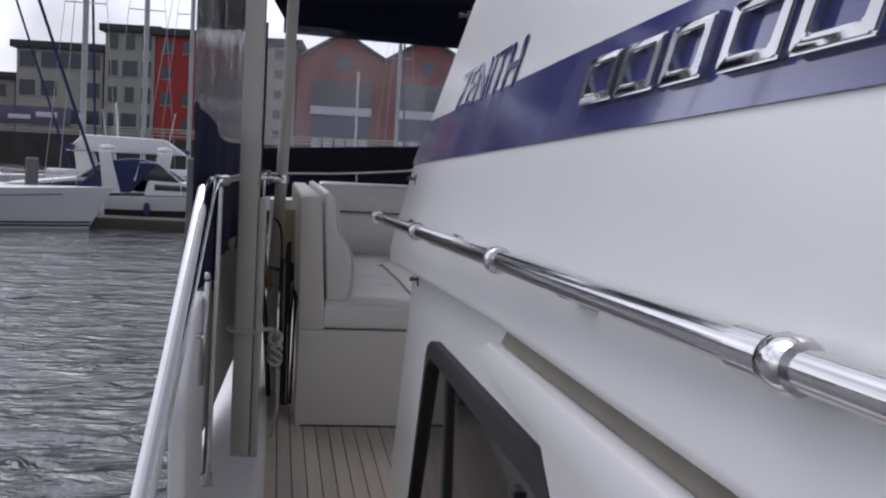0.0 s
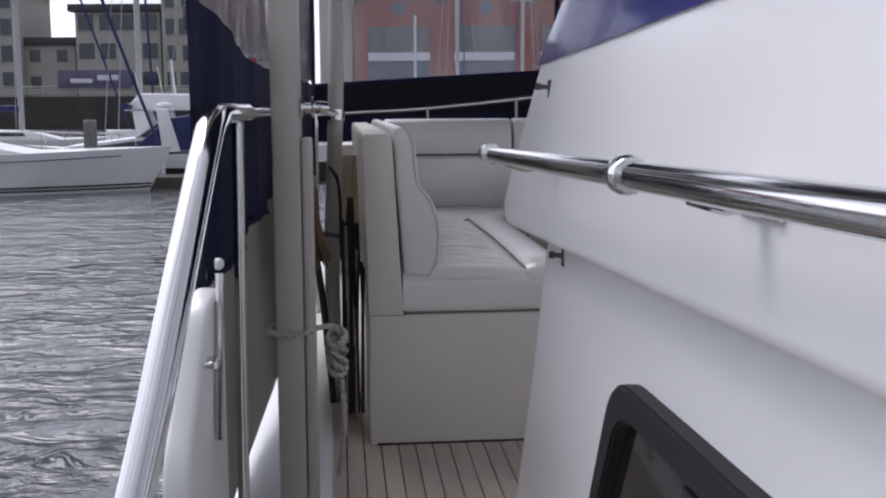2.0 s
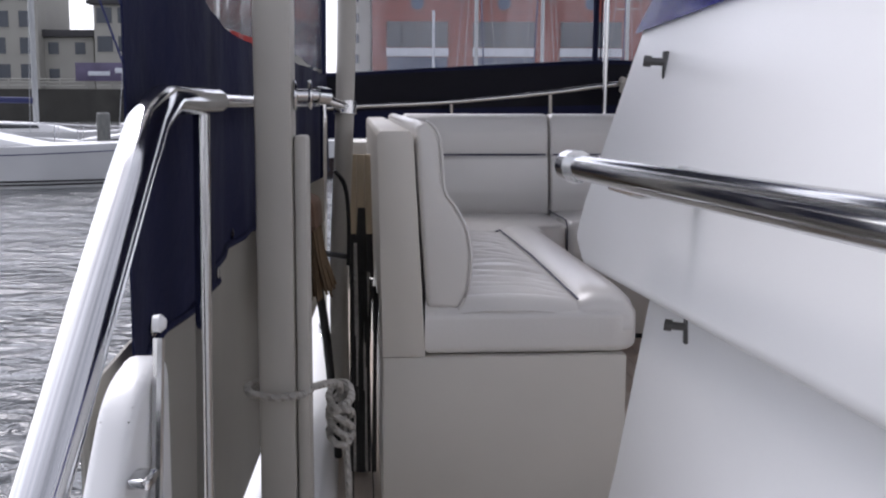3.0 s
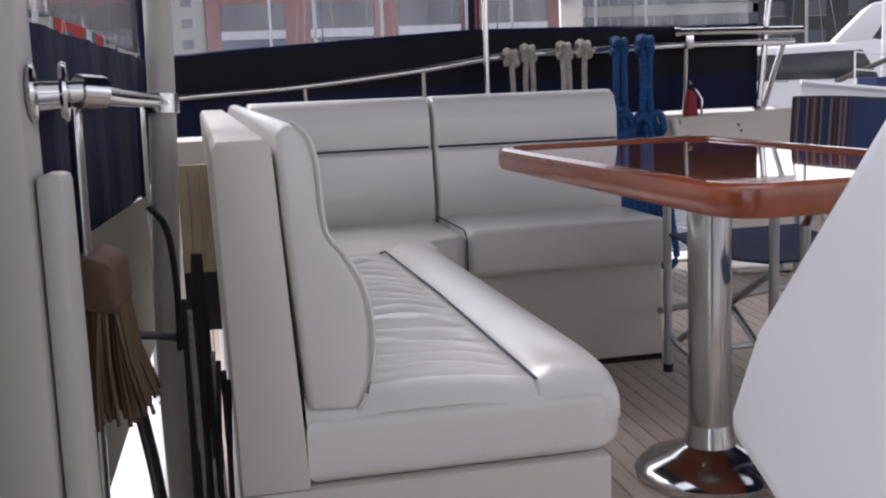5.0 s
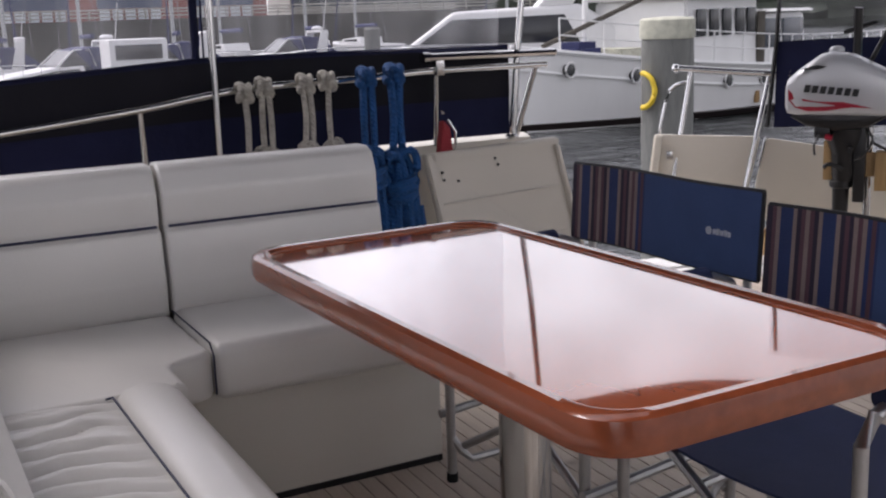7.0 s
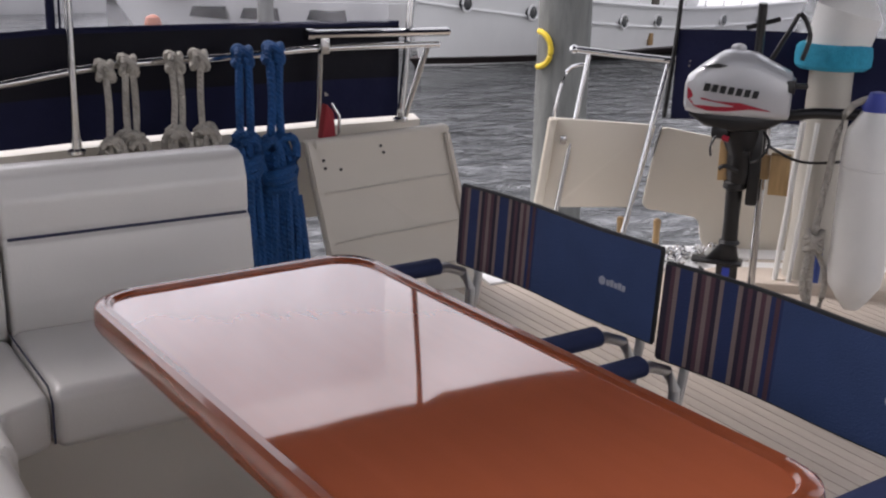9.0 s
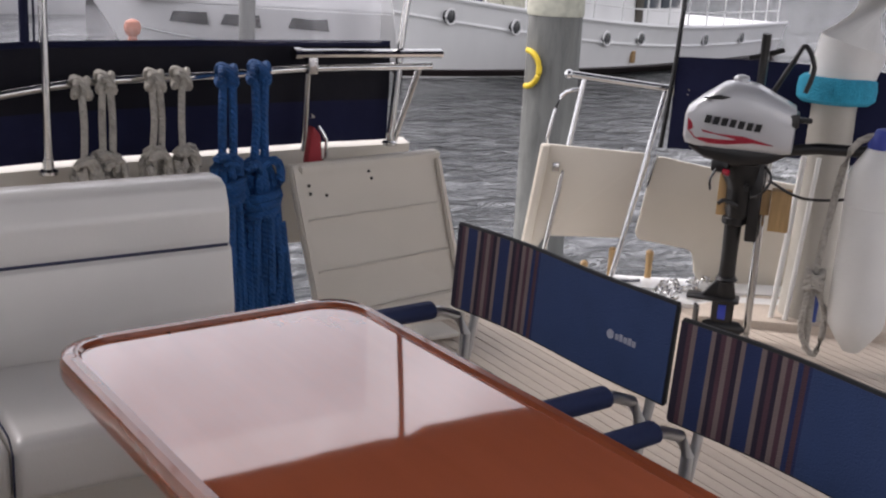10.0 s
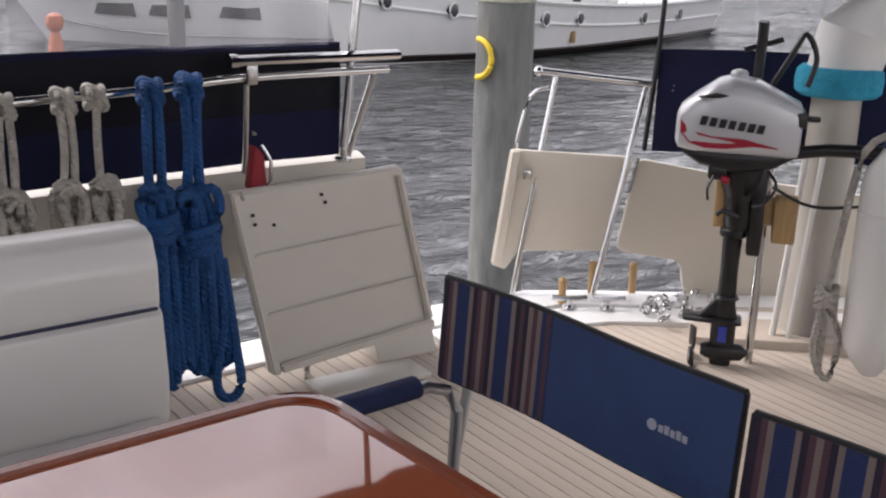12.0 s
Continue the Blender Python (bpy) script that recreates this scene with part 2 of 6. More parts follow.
def box(x0, x1, y0, y1, z0, z1, bev=0.0, seg=2, m=None, bm=None):
    b = bmesh.new()
    bmesh.ops.create_cube(b, size=1)
    for v in b.verts:
        v.co = Vector((x0 + (v.co.x + 0.5) * (x1 - x0), y0 + (v.co.y + 0.5) * (y1 - y0), z0 + (v.co.z + 0.5) * (z1 - z0)))
    if bev:
        bmesh.ops.bevel(b, geom=b.edges[:], offset=bev, segments=seg, profile=0.5, affect="EDGES")
    if m is not None:
        b.transform(m)
    if bm is not None:
        join(bm, b)
        return bm
    return b


def join(bm, other):
    me = bpy.data.meshes.new("tmp")
    other.to_mesh(me)
    other.free()
    bm.from_mesh(me)
    bpy.data.meshes.remove(me)
    return bm


def prism(poly, axis, a, b, bev=0.0, seg=2):
    """Polygon of 2D points pushed along an axis from a to b. axis x: points are (y, z); y: (x, z); z: (x, y)."""
    bm = bmesh.new()
    at = {"x": lambda p, k: (k, p[0], p[1]), "y": lambda p, k: (p[0], k, p[1]), "z": lambda p, k: (p[0], p[1], k)}[axis]
    lo = [bm.verts.new(at(p, a)) for p in poly]
    hi = [bm.verts.new(at(p, b)) for p in poly]
    n = len(poly)
    bm.faces.new(lo)
    bm.faces.new(hi)
    for i in range(n):
        bm.faces.new((lo[i], lo[(i + 1) % n], hi[(i + 1) % n], hi[i]))
    bmesh.ops.recalc_face_normals(bm, faces=bm.faces[:])
    if bev:
        bmesh.ops.bevel(bm, geom=bm.edges[:], offset=bev, segments=seg, profile=0.5, affect="EDGES")
    return bm


def smooth_path(pts, n=6):
    pts = [Vector(p) for p in pts]
    if len(pts) < 3:
        return pts
    out = []
    for i in range(len(pts) - 1):
        p0, p1, p2, p3 = pts[max(i - 1, 0)], pts[i], pts[i + 1], pts[min(i + 2, len(pts) - 1)]
        for k in range(n):
            t = k / n
            out.append(0.5 * (2 * p1 + (p2 - p0) * t + (2 * p0 - 5 * p1 + 4 * p2 - p3) * t * t + (3 * p1 - p0 - 3 * p2 + p3) * t ** 3))
    out.append(pts[-1])
    return out


def tube(pts, r, seg=10, smooth=0, closed=False, bm=None, rx=None):
    """A round bar along points; rx gives another radius across for an oval section."""
    pts = smooth_path(pts, smooth) if smooth else [Vector(p) for p in pts]
    b = bm if bm is not None else bmesh.new()
    rings = []
    up = Vector((0, 0, 1))
    n = len(pts)
    for i, p in enumerate(pts):
        d = (pts[(i + 1) % n] - pts[i - 1]) if closed else (pts[min(i + 1, n - 1)] - pts[max(i - 1, 0)])
        d.normalize()
        ref = up if abs(d.dot(up)) < 0.95 else Vector((1, 0, 0))
        s = d.cross(ref).normalized()
        u = s.cross(d).normalized()
        rr = r[i] if isinstance(r, (list, tuple)) else r
        rings.append([b.verts.new(p + s * math.cos(a) * (rx or rr) + u * math.sin(a) * rr) for a in (2 * math.pi * k / seg for k in range(seg))])
    for i in range(n if closed else n - 1):
        A, C = rings[i], rings[(i + 1) % n]
        for k in range(seg):
            b.faces.new((A[k], A[(k + 1) % seg], C[(k + 1) % seg], C[k]))
    if not closed:
        b.faces.new(rings[0][::-1])
        b.faces.new(rings[-1])
    if bm is None:
        bmesh.ops.recalc_face_normals(b, faces=b.faces[:])
    return b


def lathe(profile, seg=24, m=None):
    bm = bmesh.new()
    rings = [[bm.verts.new((r * math.cos(2 * math.pi * k / seg), r * math.sin(2 * math.pi * k / seg), z)) for k in range(seg)] for r, z in profile]
    for A, C in zip(rings, rings[1:]):
        for k in range(seg):
            bm.faces.new((A[k], A[(k + 1) % seg], C[(k + 1) % seg], C[k]))
    bm.faces.new(rings[0][::-1])
    bm.faces.new(rings[-1])
    bmesh.ops.recalc_face_normals(bm, faces=bm.faces[:])
    if m is not None:
        bm.transform(m)
    return bm


def loft(sections):
    """Skin closed rings with equal counts of points."""
    bm = bmesh.new()
    rings = [[bm.verts.new(p) for p in s] for s in sections]
    n = len(rings[0])
    for A, C in zip(rings, rings[1:]):
        for k in range(n):
            bm.faces.new((A[k], A[(k + 1) % n], C[(k + 1) % n], C[k]))
    bm.faces.new(rings[0][::-1])
    bm.faces.new(rings[-1])
    bmesh.ops.recalc_face_normals(bm, faces=bm.faces[:])
    return bm


def sheet(fn, nu, nv, thick=0.004):
    """A thin sheet: fn(u, v) gives points for u, v in 0..1; thickened along its normals."""
    bm = bmesh.new()
    g = [[bm.verts.new(fn(i / nu, j / nv)) for j in range(nv + 1)] for i in range(nu + 1)]
    for i in range(nu):
        for j in range(nv):
            bm.faces.new((g[i][j], g[i + 1][j], g[i + 1][j + 1], g[i][j + 1]))
    bmesh.ops.recalc_face_normals(bm, faces=bm.faces[:])
    bmesh.ops.solidify(bm, geom=bm.faces[:], thickness=thick)
    return bm


# ---- setting: water, deck, hull ----
WATER = -1.3
SLOPE = math.tan(radians(2.0))


def deck_z(y):
    return SLOPE * (y - 4.25)


BOAT = pose(0.06, 4.25, 0, 0, 0, 4.5)
DECK = BOAT @ pose(0, 0, 0, 2.0, 0, 0)


def stern_y(x):
    """The line of the stern, rounded off towards the port quarter."""
    return 7.58 - 0.06 * (min(x, 3.3) - 2.6) ** 2 - 0.62 * max(0.0, x - 3.3)


def plank_end(u):
    """How far aft a plank at u across the deck runs."""
    v = 3.0
    for _ in range(6):
        p = BOAT @ Vector((u, v, 0))
        v += stern_y(p.x) - 0.09 - p.y
    return v


bm = bmesh.new()
bmesh.ops.create_grid(bm, x_segments=2, y_segments=2, size=2500)
tagged(part("water", bm, M_WATER, m=pose(0, 0, WATER)), "grey rippled harbour water under an overcast sky", "water", kind="structure")

deck = tagged(part("floor", prism([(-0.25, -7.0)] + [(-0.25 + 0.25 * k, plank_end(-0.25 + 0.25 * k) + 0.03) for k in range(22)] + [(5.0, -7.0)], "z", -0.08, -0.012), M_CAULK, m=DECK), "teak-planked boat deck with black caulked seams", "deck", kind="structure")

# gunwale along the starboard side, and hull below it
hull = thing("hull", "white gelcoat hull side with a raised gunwale cap", "hull", kind="structure")
part("gunwale_cap", prism([(-0.36, 0.0), (-0.36, 0.05), (-0.33, 0.07), (-0.14, 0.06), (-0.11, 0.03), (-0.11, -0.12), (-0.36, -0.12)], "y", -6, 3.0, 0.012), M_GEL, hull, m=DECK)
part("topside", prism([(-0.36, -0.02), (-0.30, -1.9), (0.1, -1.9), (-0.2, -0.1)], "y", -6, 3.0), M_GEL, hull, m=DECK)
part("port_side", prism([(5.25, -1.9), (5.35, 0.75), (5.25, 0.75), (5.15, -1.9)], "y", -6, 2.6), M_GEL, hull, m=DECK)


def transom(x0, x1, z0, z1, t0, t1, n=16):
    bm = bmesh.new()
    secs = []
    for i in range(n + 1):
        x = x0 + (x1 - x0) * i / n
        y = stern_y(x)
        secs.append([(x, y + t0, z0), (x, y + t1, z0), (x, y + t1, z1), (x, y + (t0 + t1) / 2, z1 + 0.015), (x, y + t0, z1)])
    return loft(secs)


wall_stern = thing("wall_stern", "white moulded stern bulwark behind the seat", "bulwark", kind="structure")
part("bulwark_upper", transom(-0.3, 2.42, 0.42, 0.78, -0.06, 0.06), M_CREAM, wall_stern)
part("bulwark_lower", transom(-0.3, 1.62, 0.0, 0.416, -0.06, 0.06), M_CREAM, wall_stern)
part("bulwark_sill", transom(1.624, 4.9, -0.1, 0.12, -0.10, 0.10), M_GEL, wall_stern)
part("sill_shelf", transom(2.64, 4.9, -0.1, 0.108, -0.30, -0.104), M_GEL, wall_stern)
part("transom_skin", transom(-0.3, 4.9, -1.9, -0.104, -0.02, 0.12), M_GEL, wall_stern)

# ---- cabin side ----
def cab_x(y, z):
    return 0.396 - 0.0506 * y + 0.175 * z


cabin = thing("wall_cabin", "glossy white cabin side with a flared upper face and raked aft end", "cabin wall", kind="structure")
# upper flared face as a thick slab, its aft edge raked
up_poly = [(-6.0, 1.0), (0.63, 0.857), (1.48, 0.836), (3.155, 0.765), (3.23, 0.79), (3.215, 0.85), (3.07, 1.06), (2.69, 1.31), (2.515, 1.436), (2.0, 1.8), (1.6, 2.3), (-6.0, 2.3)]
bm = prism(up_poly, "x", 0.0, 0.09, 0.016, 3)
for v in bm.verts:
    v.co.x += cab_x(v.co.y, v.co.z)
part("upper_face", bm, M_GEL, cabin)
low_poly = [(-6.0, -0.5), (3.62, -0.02), (3.21, 0.49), (3.03, 0.75), (2.93, 0.80), (1.4, 0.88), (-6.0, 1.02)]
bm = prism(low_poly, "x", 0.0, 0.12, 0.012, 2)
for v in bm.verts:
    v.co.x += 0.60 - 0.050 * v.co.y - 0.02 * v.co.z
part("lower_face", bm, M_GEL, cabin)
part("cabin_block", prism([(-6, -0.5), (3.0, -0.3), (2.7, 0.7), (1.8, 2.28), (-6, 2.28)], "x", 0.95, 4.4), M_GEL, cabin)


def on_cabin(name, poly, proud, material, parent, label="", bev=0.0, base=0.0):
    bm = prism(poly, "x", -proud, base, bev)
    for v in bm.verts:
        v.co.x += cab_x(v.co.y, v.co.z)
    return part(name, bm, material, parent, label)


# window in the lower face, dark gutter strip above it
def low_x(y, z):
    return 0.60 - 0.050 * y - 0.02 * z


win = thing("window_1", "dark tinted cabin window in a black rubber frame", "window", kind="structure")


def ring_frame(outer, inner, x0, x1, warp, bevel=0.004):
    bm = bmesh.new()
    n = len(outer)
    o0 = [bm.verts.new((x0, *p)) for p in outer]
    o1 = [bm.verts.new((x1, *p)) for p in outer]
    i0 = [bm.verts.new((x0, *p)) for p in inner]
    i1 = [bm.verts.new((x1, *p)) for p in inner]
    for k in range(n):
        j = (k + 1) % n
        bm.faces.new((o0[k], o0[j], i0[j], i0[k]))
        bm.faces.new((o1[k], i1[k], i1[j], o1[j]))
        bm.faces.new((o0[k], o1[k], o1[j], o0[j]))
        bm.faces.new((i0[k], i0[j], i1[j], i1[k]))
    bmesh.ops.recalc_face_normals(bm, faces=bm.faces[:])
    bmesh.ops.bevel(bm, geom=bm.edges[:], offset=bevel, segments=2, affect="EDGES")
    for v in bm.verts:
        v.co.x += warp(v.co.y, v.co.z)
    return bm


def rounded(poly, r, n=5):
    out = []
    m = len(poly)
    for i in range(m):
        p, a, b = Vector(poly[i]), Vector(poly[i - 1]), Vector(poly[(i + 1) % m])
        da, db = (a - p).normalized(), (b - p).normalized()
        s, e = p + da * r, p + db * r
        for k in range(n + 1):
            t = k / n
            out.append(tuple((1 - t) ** 2 * s + 2 * t * (1 - t) * p + t * t * e))
    return out


def inset(poly, d):
    c = Vector((sum(p[0] for p in poly) / len(poly), sum(p[1] for p in poly) / len(poly)))
    xs = [p[0] for p in poly]
    zs = [p[1] for p in poly]
    sx, sz = 1 - 2 * d / (max(xs) - min(xs)), 1 - 2 * d / (max(zs) - min(zs))
    return [(c.x + (p[0] - c.x) * sx, c.y + (p[1] - c.y) * sz) for p in poly]


wpoly = rounded([(2.42, 0.665), (2.90, 0.0), (1.05, -0.05), (1.16, 0.715)], 0.07)
part("window_frame", ring_frame(wpoly, inset(wpoly, 0.045), -0.022, 0.01, low_x), M_BLACK, win)
bm = prism(inset(wpoly, 0.035), "x", -0.006, 0.006)
for v in bm.verts:
    v.co.x += low_x(v.co.y, v.co.z)
part("pane", bm, M_GLASSD, win)
for yy in (2.13, 1.42):
    bm = box(-0.016, 0.004, yy - 0.02, yy + 0.02, -0.08, 0.625, 0.004)
    for v in bm.verts:
        v.co.x += low_x(v.co.y, v.co.z)
    part("mullion", bm, M_BLACK, win)

bm = prism([(1.735, 0.757), (1.575, 0.797), (0.7, 0.822), (-6, 0.96), (-6, 0.60), (1.0, 0.60), (1.2, 0.748)], "x", -0.03, 0.02, 0.006)
for v in bm.verts:
    v.co.x += low_x(v.co.y, v.co.z)
tagged(part("trim", bm, M_GEL), "white raised moulding above the cabin window", "moulding", kind="structure")
# gutter as a flat strip, the groove's shade and grime both in its colour
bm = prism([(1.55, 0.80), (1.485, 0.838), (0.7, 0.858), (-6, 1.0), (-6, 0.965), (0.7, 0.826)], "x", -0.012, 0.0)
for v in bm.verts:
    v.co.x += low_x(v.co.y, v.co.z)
part("gutter", bm, M_GROOVE, bpy.data.objects["trim"], "gutter strip coloured dark for grime and shade")

stripe = on_cabin("stripe", [(3.085, 1.052), (2.90, 1.165), (1.39, 1.198), (0.5, 1.215), (-6.0, 1.34), (-6.0, 1.26), (0.56, 1.11), (1.05, 1.099)], 0.003, M_STRIPE, None)
tagged(stripe, "glossy blue painted stripe along the cabin side", "stripe", kind="structure")

# ---- posts, rails, canvas ----
post = thing("awning_post", "cream square awning post bolted to the side deck", "post")
part("shaft", box(-0.032, 0.032, -0.03, 0.03, -0.02, 2.05, 0.008), M_POST, post, m=pose(-0.09, 3.66, 0))
part("cover_strip", box(0.034, 0.056, -0.025, 0.03, 0.0, 0.915, 0.006), M_POST, post, m=pose(-0.09, 3.66, 0))
for dx in (0.034, 0.060):
    fl = part("flange", lathe([(0.024, -0.003), (0.026, 0.0), (0.024, 0.003), (0.010, 0.005)], 18, pose(dx, 0.0, 0.983, 0, 90, 8)), M_STEEL, post, "round steel flange", m=pose(-0.09, 3.66, 0))
part("spacer_tube", tube([(0.030, 0.0, 0.983), (0.075, 0.006, 0.983)], 0.010, 12), M_STEEL, post, m=pose(-0.09, 3.66, 0))
part("socket", tube([(0.070, 0.005, 0.983), (0.088, 0.02, 0.981)], 0.015, 12), M_STEEL, post, m=pose(-0.09, 3.66, 0))
part("tie_bar", tube([(0.078, 0.012, 0.981), (0.06, 0.40, 0.972), (0.03, 1.06, 0.962)], 0.010, 10, smooth=4), M_STEEL, post, m=pose(-0.09, 3.66, 0))
part("foot_plate", box(-0.06, 0.06, -0.06, 0.06, -0.03, -0.012, 0.004), M_STEEL, post, "steel foot plate", m=pose(-0.09, 3.66, 0))
post2 = thing("awning_pole", "pale painted tubular awning pole beside the seat", "post")
part("tube", tube([(-0.075, 4.70, 0.0), (-0.085, 4.74, 0.5), (-0.066, 4.76, 0.98), (-0.04, 4.77, 2.02)], 0.025, 12, smooth=4), M_POST, post2)
part("clamp", tube([(-0.067, 4.758, 0.94), (-0.066, 4.76, 0.975)], 0.031, 12), M_STEEL, post2)

rail = thing("guard_rail", "polished stainless steel guard rail along the starboard side deck", "rail")
RX = -0.148
part("sloping_handrail", tube([(RX + 0.01, 1.4, -0.30), (RX, 2.31, 0.36), (RX, 2.6, 0.575), (RX, 2.98, 0.885), (RX, 3.06, 0.945), (RX, 3.14, 0.972), (RX, 3.3, 0.972), (RX, 3.42, 0.972)], 0.020, 12, rx=0.026), M_STEEL, rail)
part("side_rail", tube([(RX, 3.40, 0.972), (RX - 0.06, 5.0, 0.968), (RX - 0.17, 6.9, 0.965)], 0.0125, 10), M_STEEL, rail)
for yy, zz in ((3.36, 0.05), (4.6, 0.08), (5.8, 0.1)):
    rx_ = RX - 0.035 * max(0.0, yy - 3.3)
    part("stanchion", tube([(rx_, yy, 0.965), (rx_ - 0.005, yy - 0.04, deck_z(yy) + 0.04)], 0.012, 10), M_STEEL, rail)
    part("stanchion_base", lathe([(0.035, 0), (0.035, 0.012), (0.02, 0.02), (0.018, 0.06)], 14, pose(rx_ - 0.005, yy - 0.04, deck_z(yy) + 0.045)), M_STEEL, rail)

srail = thing("stern_rail", "stainless steel stern rail above the bulwark", "rail")
SR = [(-0.36, 6.94, 0.945), (-0.1, 7.03, 0.958), (0.24, 7.15, 0.975), (0.73, 7.21, 1.022), (1.12, 7.27, 1.07), (1.6, 7.34, 1.08), (1.93, 7.42, 1.09), (2.47, 7.46, 1.09)]
part("top_bar", tube(SR, 0.014, 10, smooth=4), M_STEEL, srail)
for p in ((0.24, 7.15, 0.975), (0.73, 7.21, 1.022), (1.94, 7.42, 1.09)):
    part("stanchion", tube([p, (p[0] + 0.01, p[1] + 0.05, 0.78)], 0.012, 10), M_STEEL, srail)
part("flat_grip", tube([(1.88, 7.40, 1.145), (2.50, 7.45, 1.14)], 0.018, 10, rx=0.03), M_STEEL, srail)
part("grip_cap", tube([(1.875, 7.40, 1.145), (1.90, 7.40, 1.145)], 0.023, 10, rx=0.035), M_STEEL, srail)
part("rail_clamp", box(1.93, 1.97, 7.39, 7.44, 1.07, 1.16, 0.008), M_STEEL, srail)
part("end_strut", tube([(2.42, 7.46, 1.09), (2.35, 7.52, 0.79)], 0.013, 10), M_STEEL, srail)

pole_a = thing("canopy_pole", "slim stainless steel canopy pole at the stern", "post", group="canopy poles")
part("tube", tube([(0, 0, 0.0), (0.01, 0, 1.24)], 0.014, 10), M_STEEL, pole_a)
part("foot", lathe([(0.03, 0), (0.03, 0.01), (0.018, 0.018), (0.017, 0.05)], 14), M_STEEL, pole_a)
pole_a.matrix_basis = pose(1.0, 7.24, 0.79)
pole_b = thing("canopy_pole", "bowed stainless steel canopy pole at the stern gate", "post", group="canopy poles")
part("tube", tube([(0, 0, 0.0), (0.02, 0, 0.2), (0.042, 0, 0.45), (0.073, 0, 0.70), (0.10, 0, 1.05), (0.115, 0, 1.30)], 0.0145, 10, smooth=4), M_STEEL, pole_b)
part("foot", lathe([(0.03, 0), (0.03, 0.01), (0.018, 0.018), (0.017, 0.05)], 14), M_STEEL, pole_b)
pole_b.matrix_basis = pose(2.31, 7.48, 0.785)


def wave(u, k=9.0, a=0.008):
    return a * math.sin(u * k) + a * 0.5 * math.sin(u * k * 2.7 + 1.0)


def stern_cloth(u, v):
    x = -0.37 + u * (2.32 + 0.37)
    top = 1.108 + 0.066 * min(1, (x + 0.24) / 1.2) + 0.008 * math.sin(u * 3)
    z = 0.80 + v * (top - 0.80)
    return (x, stern_y(x) - 0.05 + wave(x, 7, 0.006) * (1 - v), z)


dodger = thing("stern_dodger", "navy canvas weather cloth laced to the stern rail", "canvas cloth")
part("cloth", sheet(stern_cloth, 60, 8, 0.003), M_NAVY, dodger)
part("hem", tube([stern_cloth(i / 20, 1.0) for i in range(21)], 0.006, 6), M_NAVY, dodger)
part("upper_band", sheet(lambda u, v: Vector(stern_cloth(u, 0.42 + 0.54 * v)) + Vector((0, -0.006, 0)), 60, 4, 0.002), mat("black_coated_canvas", (0.005, 0.005, 0.010), 0.55, var=0.3, scale=5, bump=0.8, bscale=7, spec=0.16), dodger, "shiny black coated band")


def stern_pane(x0, x1):
    def f(u, v):
        x = x0 + u * (x1 - x0)
        top = 1.108 + 0.066 * min(1, (x + 0.24) / 1.2)
        return (x, stern_y(x) - 0.052 + 0.012 * math.sin(v * 5 + x * 2), top + v * (1.89 - top))
    return f


for a, b in ((-0.36, 0.970), (1.0, 2.27)):
    w = thing("canopy_window", "clear vinyl canopy window, hazy and slightly creased", "canopy window", group="canopy windows")
    ob = part("pane", sheet(stern_pane(a, b), 20, 12, 0.001), M_CLEAR, w)
    ob.visible_shadow = False
    part("edge_strip", tube([stern_pane(a, b)(0.0, k / 8) for k in range(9)], 0.012 if a < 0 else 0.004, 6), M_NAVY, w)
    if b < 2:
        part("edge_strip", tube([stern_pane(a, b)(1.0, k / 8) for k in range(9)], 0.016, 6), M_NAVY, w)


def side_pane(u, v):
    y = 3.12 + u * 3.9
    return (-0.20 - 0.045 * max(0.0, y - 3.4) - 0.02 * math.sin(u * 9), y, 1.12 + v * 0.80)


w = thing("canopy_window", "clear vinyl side curtain above the navy side cloth", "canopy window", group="canopy windows")
ob = part("pane", sheet(side_pane, 30, 10, 0.001), M_CLEAR, w)
ob.visible_shadow = False


def side_cloth(u, v):
    y = 3.14 + u * 3.9
    top = 1.20 - 0.10 * min(1.0, u * 3.9 / 0.9) if u < 0.3 else 1.10
    low = 0.63 + 0.07 * min(1.0, u * 3.9 / 0.95) - 0.05 * max(0.0, min(1.0, (u * 3.9 - 0.95) / 0.8))
    return (-0.195 - 0.045 * max(0.0, y - 3.4) + wave(y, 11, 0.012) * (1 - v * 0.5), y, low + v * (top - low))


sdodger = thing("side_dodger", "navy canvas side cloth with a slanting lower hem", "canvas cloth")
part("cloth", sheet(side_cloth, 70, 8, 0.003), M_NAVY, sdodger)
part("hem", tube([Vector(side_cloth(k / 40, 0.0)) + Vector((0.003, 0, 0)) for k in range(41)], 0.006, 6), M_NAVY, sdodger)
for k in range(6):
    p = Vector(side_cloth(0.03 + k * 0.09, 0.04))
    part("eyelet", lathe([(0.010, 0), (0.010, 0.003), (0.005, 0.004)], 10, Matrix.Translation(p + Vector((0.003, 0, 0))) @ pose(0, 0, 0, 0, 90, 0)), M_STEEL, sdodger)


def lower_cloth(u, v):
    y = 3.0 + u * 2.6
    top = 0.64 + 0.07 * min(1.0, u * 2.4)
    return (-0.215 - 0.03 * math.sin(u * 3.0), y, 0.06 + 0.28 * u * u + v * (top - 0.06 - 0.28 * u * u))


M_SCREEN = mat("cream_canvas", (0.28, 0.265, 0.23), 0.8, var=0.12, scale=3, bump=0.4, bscale=8)
lc = thing("side_screen", "cream canvas screen hung below the navy side cloth", "canvas cloth")
part("cloth", sheet(lower_cloth, 24, 8, 0.004), M_SCREEN, lc)
part("lower_hem", tube([lower_cloth(k / 24, 0.0) for k in range(25)], 0.006, 6), M_SCREEN, lc)
